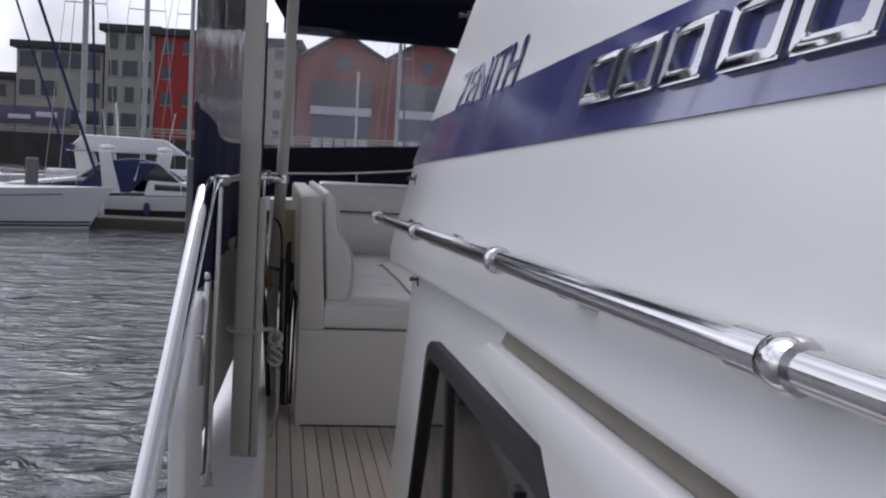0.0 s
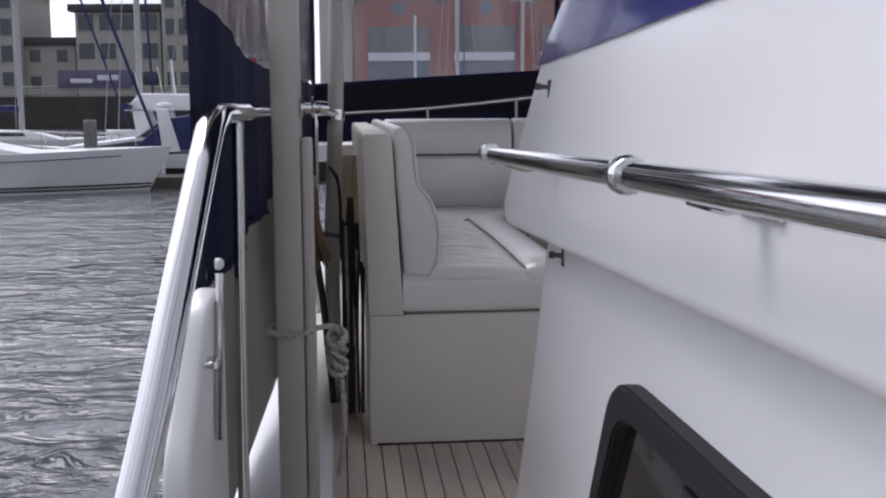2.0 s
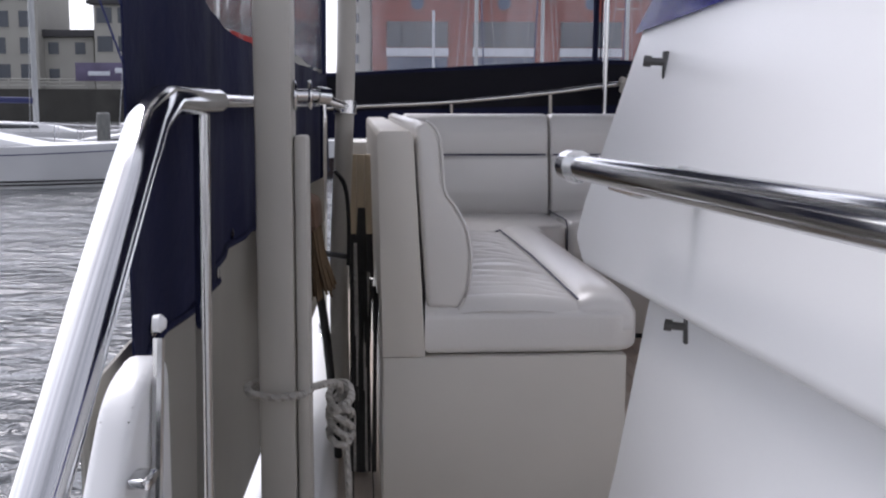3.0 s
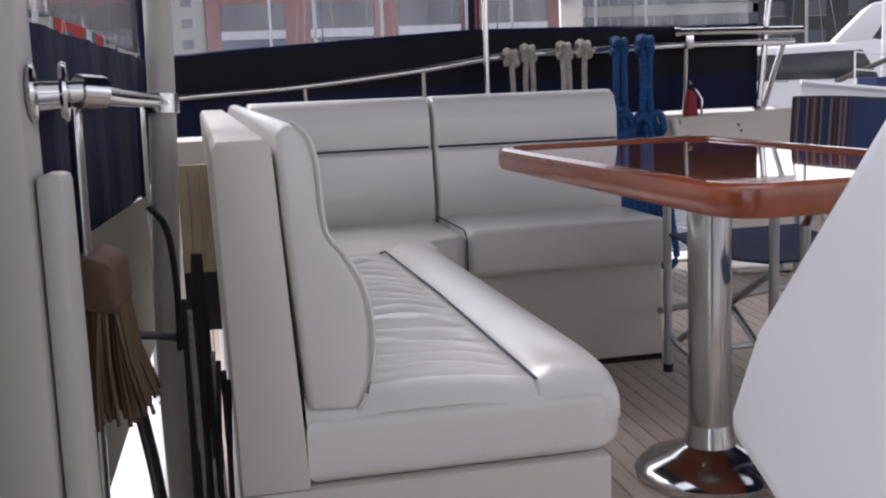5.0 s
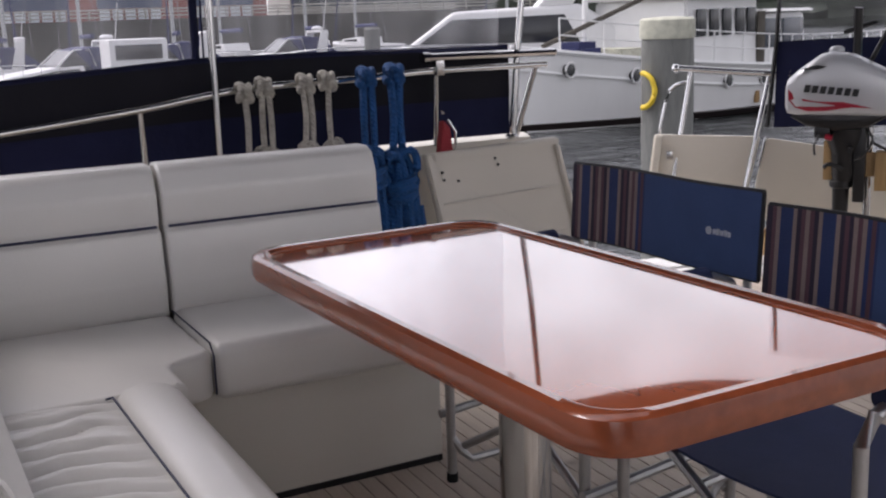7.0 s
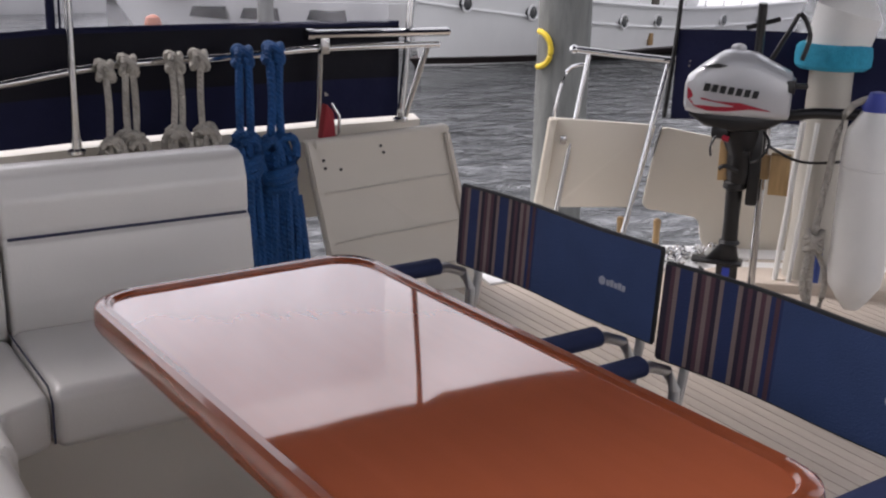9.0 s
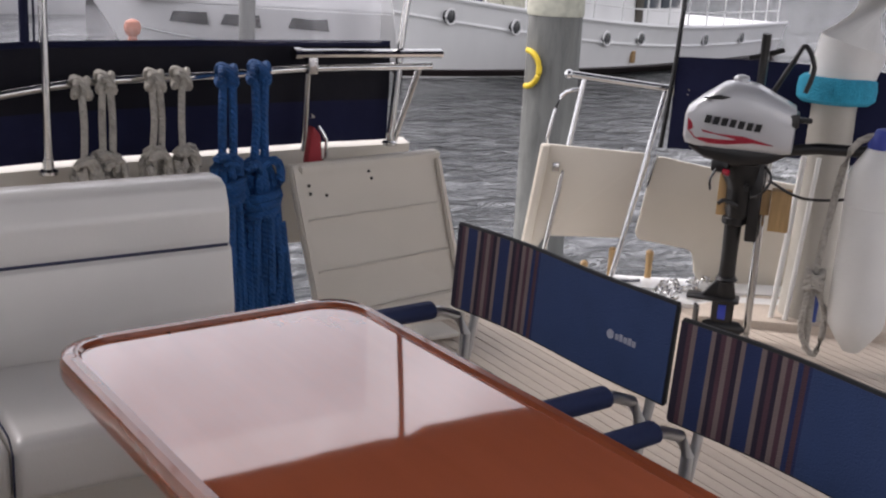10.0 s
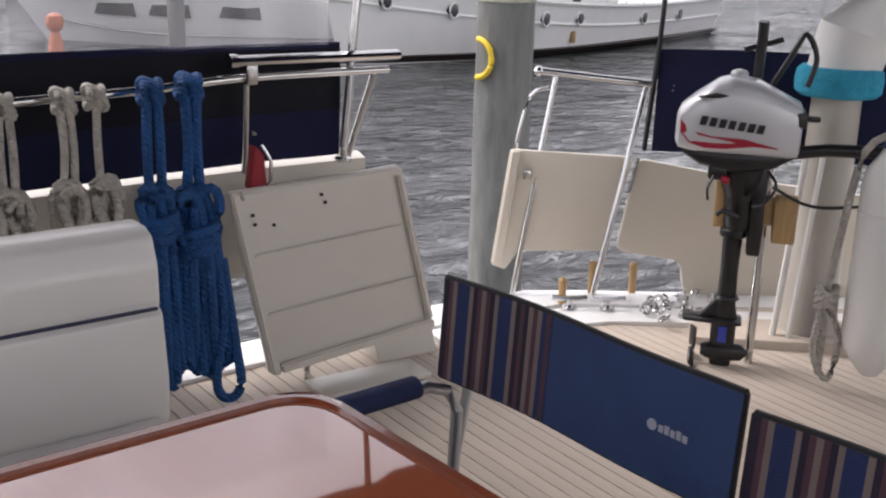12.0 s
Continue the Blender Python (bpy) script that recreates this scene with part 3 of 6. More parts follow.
part("front_hem", tube([lower_cloth(0.0, k / 6) for k in range(7)], 0.006, 6), M_SCREEN, lc)

gb = thing("boarding_gate", "white rounded boarding gate panel folded against the rail", "gate panel")
gp = rounded([(2.765, 0.42), (2.80, 0.08), (3.10, 0.05), (3.10, 0.675), (2.965, 0.655)], 0.05)
part("panel", prism(gp, "x", -0.185, -0.140, 0.012, 3), M_GEL, gb)
part("latch", tube([(-0.132, 3.02, 0.70), (-0.132, 2.97, 0.42)], 0.007, 8), M_STEEL, gb)
part("knob", lathe([(0.010, 0), (0.011, 0.008), (0.006, 0.014)], 12, pose(-0.14, 3.03, 0.715, 0, 90, 0)), M_GEL, gb)
part("catch", box(-0.14, -0.115, 2.90, 2.94, 0.56, 0.572, 0.003), M_STEEL, gb)

# canopy roof with a hanging valance, plus an unseen front sheet added for shade
roof = thing("canopy_roof", "navy canvas canopy roof over the aft deck, unseen front sheet added for shade", "canopy")


def roof_z(u, y):
    return 2.05 + 0.12 * math.sin(math.pi * u) + 0.006 * math.sin(y * 5)


def roof_f(u, v):
    x = -0.28 + u * 4.7
    y = 5.35 + v * (stern_y(min(x, 4.6)) + 0.02 - 5.35)
    return (x, y, roof_z(u, y))


# added out of view: shades post and seat front, gap behind lights the seat
def front_shade_roof(u, v):
    y = 3.32 + v * 1.43
    return (-0.28 + u * 4.7, y, roof_z(u, y))


part("sheet", sheet(roof_f, 24, 20, 0.006), M_NAVY, roof)
part("front_sheet", sheet(front_shade_roof, 24, 12, 0.006), M_NAVY, roof)


def val_stern(u, v):
    x = -0.26 + u * 4.6
    low = 1.84 + 0.23 * max(0.0, min(1.0, (x - 0.9) / 0.4)) - (0.03 if x > 2.5 else 0.0)
    return (x, stern_y(x) - 0.02 + wave(x, 9, 0.006), low + v * (2.06 + 0.12 * math.sin(math.pi * (x + 0.28) / 4.7) - low))


part("valance", sheet(val_stern, 60, 3, 0.004), M_NAVY, roof)


def val_side(u, v):
    y = 3.2 + u * 3.9
    return (-0.24, y, 1.90 + v * 0.13)


part("side_valance", sheet(val_side, 20, 2, 0.004), M_NAVY, roof)

# ---- seat ----
sofa = thing("corner_seat", "cream leatherette L-shaped cockpit seat with navy piping", "seat", m=BOAT)
H = 0.385
part("base", box(0.0, 0.575, 0.0, 2.2, -0.02, H, 0.006), M_CREAM, sofa, "cream painted seat base")
part("base", box(0.581, 1.40, 1.66, 2.2, -0.02, H, 0.006), M_CREAM, sofa, "cream painted seat base")
part("kick_strip", box(0.02, 0.56, -0.003, 0.004, -0.02, 0.006), M_BLACK, sofa, "dark seam at the deck")
part("kick_strip", box(0.581, 1.395, 1.654, 1.662, -0.02, 0.075), M_BLACK, sofa, "dark seam at the deck")
part("side_board", prism([(0.0, H), (0.10, H), (0.072, 0.895), (0.064, 0.908), (-0.004, 0.908), (-0.012, 0.895)], "y", 0.0, 2.3, 0.004), M_CREAM, sofa)
part("back_board", box(0.08, 1.40, 2.2, 2.26, H, 0.90, 0.006), M_CREAM, sofa)
# long back cushion with its padded bulge
prof = [(0.104, 0.50), (0.178, 0.495), (0.198, 0.54), (0.206, 0.61), (0.196, 0.68), (0.168, 0.735), (0.147, 0.762), (0.140, 0.80), (0.136, 0.87), (0.124, 0.91), (0.102, 0.93), (0.076, 0.92), (0.082, 0.80)]
part("back_cushion", prism(prof, "y", 0.012, 2.06, 0.012, 3), M_VINYL, sofa)
part("piping", tube([(p[0], 0.013, p[1]) for p in prof[1:11]], 0.004, 6, smooth=3), M_VINYL, sofa)


def ruched(u, v):
    x = 0.10 + u * 0.36
    y = 0.01 + v * 1.36
    wander = 0.55 * noise.noise(Vector((x * 5, y * 2.2, 3))) + 0.22 * noise.noise(Vector((x * 14, y * 6, 8)))
    ph = v * 16 + 0.3 * math.sin(v * 11) + wander
    saw = ph - math.floor(ph)
    ridge = abs(math.sin(math.pi * saw)) ** 0.55
    amp = 0.024 * (1.0 + 0.45 * noise.noise(Vector((x * 6, math.floor(ph) * 1.7, 0))))
    pleat = amp * (ridge - 0.5) * min(1.0, 5 * u + 0.25, 4 * (1 - u) + 0.15, 12 * v, 25 * (1 - v))
    fine = 0.003 * noise.noise(Vector((x * 9, y * 34, 1)))
    end = 0.028 * max(0, 1 - v * 1.36 / 0.035) ** 2
    return (x, y, 0.507 + 0.012 * math.sin(math.pi * u) + pleat + fine - end)


bm = sheet(ruched, 30, 320, 0.05)
part("seat_pad", bm, M_VINYL, sofa)
front = [(0.098, 1.37), (0.098, 0.004)] + [(0.537 + 0.075 * math.sin(k * math.pi / 16), 0.079 - 0.075 * math.cos(k * math.pi / 16)) for k in range(9)] + [(0.612, 1.37)]
bm = prism(front, "z", H + 0.004, 0.490)
bmesh.ops.bevel(bm, geom=[e for e in bm.edges if abs(e.verts[0].co.z - e.verts[1].co.z) < 0.01], offset=0.020, segments=4, profile=0.5, affect="EDGES")
part("seat_cushion", bm, M_VINYL, sofa)
roll = [(0.46, 0.44), (0.46, 0.515), (0.475, 0.532), (0.505, 0.540), (0.54, 0.540), (0.575, 0.529), (0.598, 0.507), (0.608, 0.478), (0.609, 0.44)]
bm = loft([[(0.46 + (x - 0.46) * kx, y, 0.44 + (z - 0.44) * kz) for x, z in roll] for y, kx, kz in ((0.010, 0.86, 0.48), (0.018, 0.92, 0.66), (0.035, 0.96, 0.82), (0.065, 0.985, 0.93), (0.11, 1.0, 0.985), (0.17, 1.0, 1.0), (1.36, 1.0, 1.0))])
part("front_roll", bm, M_VINYL, sofa)
part("piping", tube([(0.459, 0.02, 0.515), (0.457, 0.7, 0.525), (0.452, 1.36, 0.522), (0.44, 1.375, 0.515)], 0.0028, 6), M_PIPE, sofa, "navy piping")
corner = rounded([(0.10, 1.376), (0.622, 1.376), (0.622, 1.55), (0.74, 1.60), (0.74, 2.02), (0.10, 2.02)], 0.03, 4)
part("corner_cushion", prism(corner, "z", H + 0.004, 0.515, 0.018, 3), M_VINYL, sofa)
part("aft_cushion", box(0.746, 1.405, 1.60, 2.04, H - 0.008, 0.525, 0.03, 4), M_VINYL, sofa)
part("piping", tube([(0.743, 1.60, 0.40), (0.743, 1.598, 0.50), (0.743, 1.63, 0.527), (0.743, 2.0, 0.527)], 0.0025, 6), M_PIPE, sofa, "navy piping")


def back_cushion(u0, u1):
    z0, z1 = 0.50, 0.925
    pr = [(2.03, z0), (2.025, 0.60), (2.045, 0.745), (2.052, 0.752), (2.062, 0.757), (2.058, 0.764), (2.06, 0.85), (2.085, z1 - 0.015), (2.12, z1), (2.19, z1), (2.195, z0)]
    o = part("back_cushion", prism(pr, "x", u0, u1, 0.012, 3), M_VINYL, sofa)
    part("piping", tube([(u0 + 0.012, 2.052, 0.757), (u1 - 0.012, 2.052, 0.757)], 0.0042, 6), M_PIPE, o, "navy piping")


back_cushion(0.14, 0.745)
back_cushion(0.755, 1.415)

# ---- table ----
table = thing("pedestal_table", "glossy varnished mahogany table with a raised rim", "table", m=pose(1.130, 5.122, 0, 0, 0, 6.2))
outer = rounded([(-0.33, -0.685), (0.33, -0.685), (0.33, 0.685), (-0.33, 0.685)], 0.105, 10)
part("tabletop", prism(inset(outer, 0.02), "z", 0.735, 0.778, 0.0), M_MAHOG, table)
inner = inset(outer, 0.032)
bm = bmesh.new()
rings = []
for pts, z in ((inner, 0.780), (inset(outer, 0.027), 0.786), (inset(outer, 0.012), 0.787), (inset(outer, 0.003), 0.780), (outer, 0.765), (outer, 0.742), (inset(outer, 0.006), 0.728), (inset(outer, 0.03), 0.727)):
    rings.append([bm.verts.new((*p, z)) for p in pts])
for A, C in zip(rings, rings[1:] + rings[:1]):
    for k in range(len(A)):
        bm.faces.new((A[k], A[(k + 1) % len(A)], C[(k + 1) % len(A)], C[k]))
bmesh.ops.recalc_face_normals(bm, faces=bm.faces[:])
part("rim", bm, M_MAHOGE, table, "rounded mahogany rim")
part("pillar", lathe([(0.052, 0.06), (0.05, 0.12), (0.05, 0.70), (0.075, 0.715), (0.12, 0.722), (0.12, 0.734)], 32, pose(-0.03, -0.05, 0)), M_STEEL, table, "polished steel pillar")
part("base", lathe([(0.175, 0.012), (0.178, 0.03), (0.16, 0.05), (0.10, 0.068), (0.06, 0.09), (0.05, 0.14)], 36, pose(-0.03, -0.05, 0.015)), M_STEEL, table, "domed steel foot")

# ---- folding chairs ----
M_MARK = mat("pale_print", (0.35, 0.36, 0.42), 0.7)


def camp_chair(m):
    ch = thing("camping_chair", "folding camping chair, blue and striped fabric on aluminium tubes", "chair", m=m, group="chairs round the table")
    W, D = 0.30, 0.22   # half width along x, half depth along y; the back is at +y
    for sx in (-1, 1):
        x = sx * W
        part("armrest_frame", tube([(x, -D, 0.03), (x, -D, 0.58), (x, -D + 0.03, 0.625), (x, -D + 0.08, 0.64), (x, D - 0.06, 0.64), (x, D - 0.01, 0.62), (x, D + 0.02, 0.57), (x, D + 0.0, 0.03)], 0.013, 10), M_ALU, ch)
        part("armrest_pad", tube([(x, -D + 0.05, 0.647), (x, D - 0.09, 0.647)], 0.022, 12, rx=0.027), M_BLUEF, ch)
        part("back_tube", tube([(x, D + 0.01, 0.42), (x, D + 0.045, 0.60), (x, D + 0.06, 0.825)], 0.011, 10), M_ALU, ch)
        part("foot_bar", tube([(x, -D - 0.0, 0.14), (x - sx * 0.02, -D + 0.02, 0.10), (x - sx * 0.02, -D + 0.05, 0.07), (x - sx * 0.02, D - 0.05, 0.07), (x - sx * 0.02, D - 0.02, 0.10), (x, D, 0.14)], 0.011, 8), M_ALU, ch)
        for sy in (-1, 1):
            part("rubber_foot", tube([(x, sy * D, 0.0), (x, sy * D, 0.034)], 0.0155, 10), M_BLACK, ch)
    for sy in (-1, 1):
        y = sy * (D - 0.03)
        part("cross_brace", tube([(-W, y, 0.10), (W - 0.02, y, 0.43)], 0.011, 8), M_ALU, ch)
        part("cross_brace", tube([(W, y + 0.02, 0.10), (-W + 0.02, y + 0.02, 0.43)], 0.011, 8), M_ALU, ch)
        part("side_strut", tube([(-W - 0.02, -D - 0.02, 0.20), (-W - 0.02, D, 0.24)] if sy < 0 else [(W + 0.02, -D - 0.02, 0.20), (W + 0.02, D, 0.24)], 0.012, 8), M_ALU, ch)

    def seat(u, v):
        return (-W + 0.01 + u * (2 * W - 0.02), -D + v * 2 * D, 0.445 - 0.035 * math.sin(math.pi * u) * (0.6 + 0.4 * math.sin(math.pi * v)))
    part("seat", sheet(seat, 14, 10, 0.006), M_BLUEF, ch)

    def back(u, v):
        x = -0.355 + u * 0.71
        z = 0.628 + v * 0.207
        return (x, D + 0.022 + (z - 0.64) * 0.06 + 0.012 * math.sin(math.pi * u) - 0.003 * math.cos(u * 9), z + 0.002 * math.sin(u * 7))
    b = part("backrest", sheet(back, 30, 8, 0.008), M_STRIPES, ch)
    part("binding", tube([back(k / 12, 1.0) for k in range(13)], 0.0075, 6), M_BLACK, b)
    part("binding", tube([back(k / 12, 0.0) for k in range(13)], 0.006, 6), M_BLACK, b)
    mk = lathe([(0.010, 0), (0.010, 0.010), (0.004, 0.010)], 16, pose(0.190, back(0.768, 0.47)[1], 0.725, 90, 0, 0))
    part("round_mark", mk, M_MARK, b)
    for k in range(5):
        bx = 0.205 + 0.0125 * k
        face = back((bx + 0.36) / 0.71, 0.42)[1]
        part("mark_bar", box(bx, bx + 0.009, face - 0.0095, face, 0.718, 0.730 + 0.003 * (k % 2)), M_MARK, b, smooth=False)
    part("binding", tube([back(0.0, k / 3) for k in range(4)], 0.006, 6), M_BLACK, b)
    part("binding", tube([back(1.0, k / 3) for k in range(4)], 0.006, 6), M_BLACK, b)
    return ch


CH1 = pose(1.545, 5.60, deck_z(5.5), 0, 0, -83.5)
chair = camp_chair(CH1)
copy_thing(chair, pose(1.632, 4.875, deck_z(4.8), 0, 0, -83.5))

# ---- handrail and fittings on the cabin ----
grab = thing("cabin_handrail", "polished stainless handrail with sleeve joints along the cabin", "handrail")
HA, HB = Vector((0.325, 2.865, 0.909)), Vector((0.456, 1.27, 0.942))
hd = HB - HA


def hr(t):
    return HA + hd * t


part("rail", tube([hr(0), hr(0.5), hr(1.0), hr(1.6), hr(2.6), hr(4.5)], 0.0120, 14), M_STEEL, grab)
part("end_cap", tube([hr(-0.008), hr(0.014)], 0.0165, 14), M_STEEL, grab)
for t in (0.505, 0.971, 1.453):
    part("collar", tube([hr(t - 0.009), hr(t - 0.005), hr(t + 0.005), hr(t + 0.009)], [0.0150, 0.0172, 0.0172, 0.0150], 16), M_STEEL, grab)
part("sleeve", tube([hr(1.415), hr(1.443)], 0.0150, 16), M_STEEL, grab)
for t in (0.09, 0.60, 1.15, 1.60, 2.6):
    p = hr(t)
    w_ = Vector((cab_x(p.y, p.z - 0.01), p.y, p.z - 0.01))
    br = part("bracket", tube([p + Vector((0.004, 0, -0.006)), p + Vector((0.03, 0, -0.014)), w_], 0.009, 8), M_STEEL, grab)
    b = box(-0.006, 0.002, -0.045, 0.045, -0.014, 0.014, 0.004)
    b.transform(Matrix.Translation(w_ + Vector((-0.002, 0, 0))) @ pose(0, 0, 0, 0, 0, 3))
    part("bracket_plate", b, M_STEEL, grab)
M_STUD = mat("tarnished_stud", (0.09, 0.088, 0.085), 0.45, 0.6)
for y, z, onlow in ((2.92, 1.01, False), (2.86, 0.745, True), (2.55, 1.40, False)):
    x = low_x(y, z) if onlow else cab_x(y, z)
    kn = thing("canvas_stud", "small black canvas fastening stud on the cabin side", "fastener", m=pose(x, y, z) @ Matrix.Diagonal((0.85, 0.75, 0.75, 1.0)), group="cabin studs")
    part("plate", box(-0.004, 0.004, -0.005, 0.005, -0.019, 0.019, 0.002), M_STUD, kn)
    part("stem", tube([(0, 0, 0.004), (-0.017, 0.004, 0.005)], 0.0055, 10), M_STUD, kn)
    part("head", tube([(-0.017, 0.004, 0.005), (-0.026, 0.006, 0.006)], 0.008, 10), M_STUD, kn)

# chrome name badge: plain slanted plates instead of letters
badge = thing("name_badge", "chrome raised name badge of five slanted plates on the stripe", "badge")
for y0, y1 in ((1.215, 1.09), (1.075, 0.955), (0.935, 0.835), (0.80, 0.69), (0.675, 0.565)):
    zc = 1.13 + (1.2 - y0) * 0.012
    o = [(y0, zc - 0.002), (y1, zc), (y1 - 0.012, zc + 0.052), (y0 - 0.012, zc + 0.050)]
    i = [(y0 - 0.022, zc + 0.010), (y1 + 0.018, zc + 0.011), (y1 + 0.008, zc + 0.042), (y0 - 0.030, zc + 0.041)]
    part("plate", ring_frame(o, i, -0.012, 0.002, cab_x, 0.002), M_STEEL, badge)
name_curve = bpy.data.curves.new("name_text", "FONT")
name_curve.body = "ZENITH"
name_curve.size, name_curve.extrude, name_curve.shear = 0.115, 0.001, 0.35
tmp = new("name_text", name_curve)
bpy.context.view_layer.update()
nm = bpy.data.meshes.new_from_object(tmp.evaluated_get(bpy.context.evaluated_depsgraph_get()))
bpy.data.objects.remove(tmp)
xs = [v.co.x for v in nm.vertices]
wid = max(xs) - min(xs)
for v in nm.vertices:
    f = (v.co.x - min(xs)) / wid
    y, z = 2.40 - 0.72 * f, 1.172 + 0.012 * f + v.co.y
    v.co = Vector((cab_x(y, z) - 0.003 + v.co.z, y, z))
nm.materials.append(M_STRIPE)
tagged(new("name_lettering", nm), "blue slanted name lettering painted on the white cabin side", "lettering")

# ---- ropes on the stern rail ----
def hank(name, label, x, z_top, drop, strands, spread, r, material, seed, tail=None, y=7.24, bights=8):
    rnd = random.Random(seed)
    h = thing(name, label, "rope", group="hanging ropes")
    kn = bmesh.new()
    for k in range(4):
        lean = (0.006, -0.006, 0.006, -0.022)[k]
        ox = (-1.3, 0.1, 1.3, 0.2)[k] * r
        rad = 0.026 if k < 3 else 0.031
        pts = [(x + ox + lean * math.sin(t + 0.6), y - 0.004 + rad * math.cos(t), z_top + 0.004 + rad * math.sin(t)) for t in (2 * math.pi * j / 16 for j in range(16))]
        tube(pts, r, 8, closed=True, bm=kn)
    bmesh.ops.recalc_face_normals(kn, faces=kn.faces[:])
    part("knot", kn, material, h)
    for s in range(strands):
        dx = (s - (strands - 1) / 2) * r * 2.1
        pts = [(x + dx, y - 0.02, z_top - 0.02), (x + dx + rnd.uniform(-0.006, 0.006), y - 0.022, z_top - drop * 0.35), (x + dx * 1.2, y - 0.02, z_top - drop * 0.68)]
        part("strand", tube(pts, r, 8, smooth=4), material, h)
    zc = z_top - drop * 0.86
    for k in range(7):
        ox, rot = rnd.uniform(-0.4, 0.4) * spread, rnd.uniform(-0.5, 0.5)
        hh = drop * rnd.uniform(0.16, 0.24)
        pts = []
        for j in range(16):
            t = 2 * math.pi * j / 16
            px, pz = spread * 0.75 * math.cos(t) * (0.7 + 0.3 * math.sin(t)), hh * math.sin(t)
            pts.append((x + ox + px * math.cos(rot) - pz * math.sin(rot) * 0.5, y - 0.01 - 0.045 * (k % 3) / 2 + 0.008 * math.sin(3 * t), zc + pz + px * math.sin(rot)))
        part("coil_turn", tube(pts, r, 7, closed=True), material, h)
    if tail:
        mid = (bights - 1) / 2
        for k in range(bights):
            fx = (k - mid) * r * 1.25
            bot = tail + rnd.uniform(0, 0.035) + 0.05 * abs((k - mid) / mid) ** 1.6
            pts = [(x + fx * 0.7, y - 0.035 - (k % 3) * 0.012, zc - drop * 0.05), (x + fx * 0.9, y - 0.045 - (k % 3) * 0.012, (zc + bot) / 2), (x + fx + 0.01, y - 0.04 - (k % 2) * 0.012, bot + 0.03), (x + fx + 0.018, y - 0.04, bot), (x + fx + 0.034, y - 0.04, bot + 0.035), (x + fx * 0.8 + 0.03, y - 0.03, (zc + bot) / 2)]
            part("hanging_bight", tube(pts, r, 7, smooth=4), material, h)
        for k in range(3):
            zz = zc - drop * 0.16 + k * r * 1.8
            part("wrapping_turn", tube([(x + spread * 0.75 * math.cos(t), y - 0.04 + 0.045 * math.sin(t), zz + 0.012 * math.cos(t)) for t in (2 * math.pi * j / 16 for j in range(16))], r, 7, closed=True), material, h)


for i, (x, zt, st) in enumerate(((1.105, 1.055, 1), (1.18, 1.07, 2), (1.335, 1.075, 2), (1.42, 1.08, 1))):
    hank("white_rope_hank", "grey-white mooring rope hitched to the stern rail", x, zt, 0.34, st, 0.055, 0.0115, M_ROPEW, i)
hank("blue_rope_hank", "blue mooring rope coil hanging from the stern rail", 1.58, 1.085, 0.40, 2, 0.055, 0.0150, M_ROPEB, 21, 0.20, y=7.26, bights=5)
hank("blue_rope_hank", "thick blue mooring rope coil with a looped end", 1.70, 1.09, 0.46, 2, 0.072, 0.0165, M_ROPEB, 22, 0.19, y=7.28)
part("looped_end", tube([(1.745, 7.225, 0.60), (1.765, 7.215, 0.40), (1.735, 7.21, 0.22), (1.745, 7.205, 0.15), (1.785, 7.205, 0.135), (1.812, 7.205, 0.18), (1.80, 7.21, 0.30), (1.77, 7.225, 0.58)], 0.0155, 8, smooth=4), M_ROPEB, bpy.data.objects["blue_rope_hank.001"])

bag = thing("rescue_line_bag", "small red pouch with a steel shackle on the stanchion", "pouch")
part("pouch", prism(rounded([(1.895, 0.76), (1.955, 0.76), (1.945, 0.87), (1.915, 0.90)], 0.015), "y", 7.30, 7.35, 0.006), M_RED, bag)
part("shackle", tube([(1.94, 7.31, 0.90), (1.965, 7.30, 0.85), (1.965, 7.30, 0.79), (1.95, 7.30, 0.77)], 0.006, 8), M_STEEL, bag)
part("lashing", tube([(1.93, 7.36, 0.93 + 0.008 * math.sin(k)) if k % 2 else (1.95, 7.38, 0.92) for k in range(7)], 0.005, 6), M_ROPEW, bag)

# ---- fold-up step board on the left of the stern gate ----
lb = thing("folding_seat_board", "white moulded fold-up board leaning at the stern gate", "board")
bx = [Vector((1.80, 7.27, 0.775)), Vector((2.41, 7.30, 0.80)), Vector((2.58, 7.33, 0.20)), Vector((1.925, 7.26, 0.17))]


def lbp(u, v, d=0.0):
    p = (bx[0] * (1 - u) + bx[1] * u) * (1 - v) + (bx[3] * (1 - u) + bx[2] * u) * v
    return p + Vector((0.03, -0.999, -0.03)) * d


def slab(fn, u0, u1, v0, v1, d0, d1, bev=0.004):
    bm = bmesh.new()
    c = [bm.verts.new(fn(u, v, d)) for d in (d0, d1) for u, v in ((u0, v0), (u1, v0), (u1, v1), (u0, v1))]
    for f in ((0, 1, 2, 3), (4, 5, 6, 7), (0, 1, 5, 4), (1, 2, 6, 5), (2, 3, 7, 6), (3, 0, 4, 7)):
        bm.faces.new([c[k] for k in f])
    bmesh.ops.recalc_face_normals(bm, faces=bm.faces[:])
    if bev:
        bmesh.ops.bevel(bm, geom=bm.edges[:], offset=bev, segments=2, affect="EDGES")
    return bm


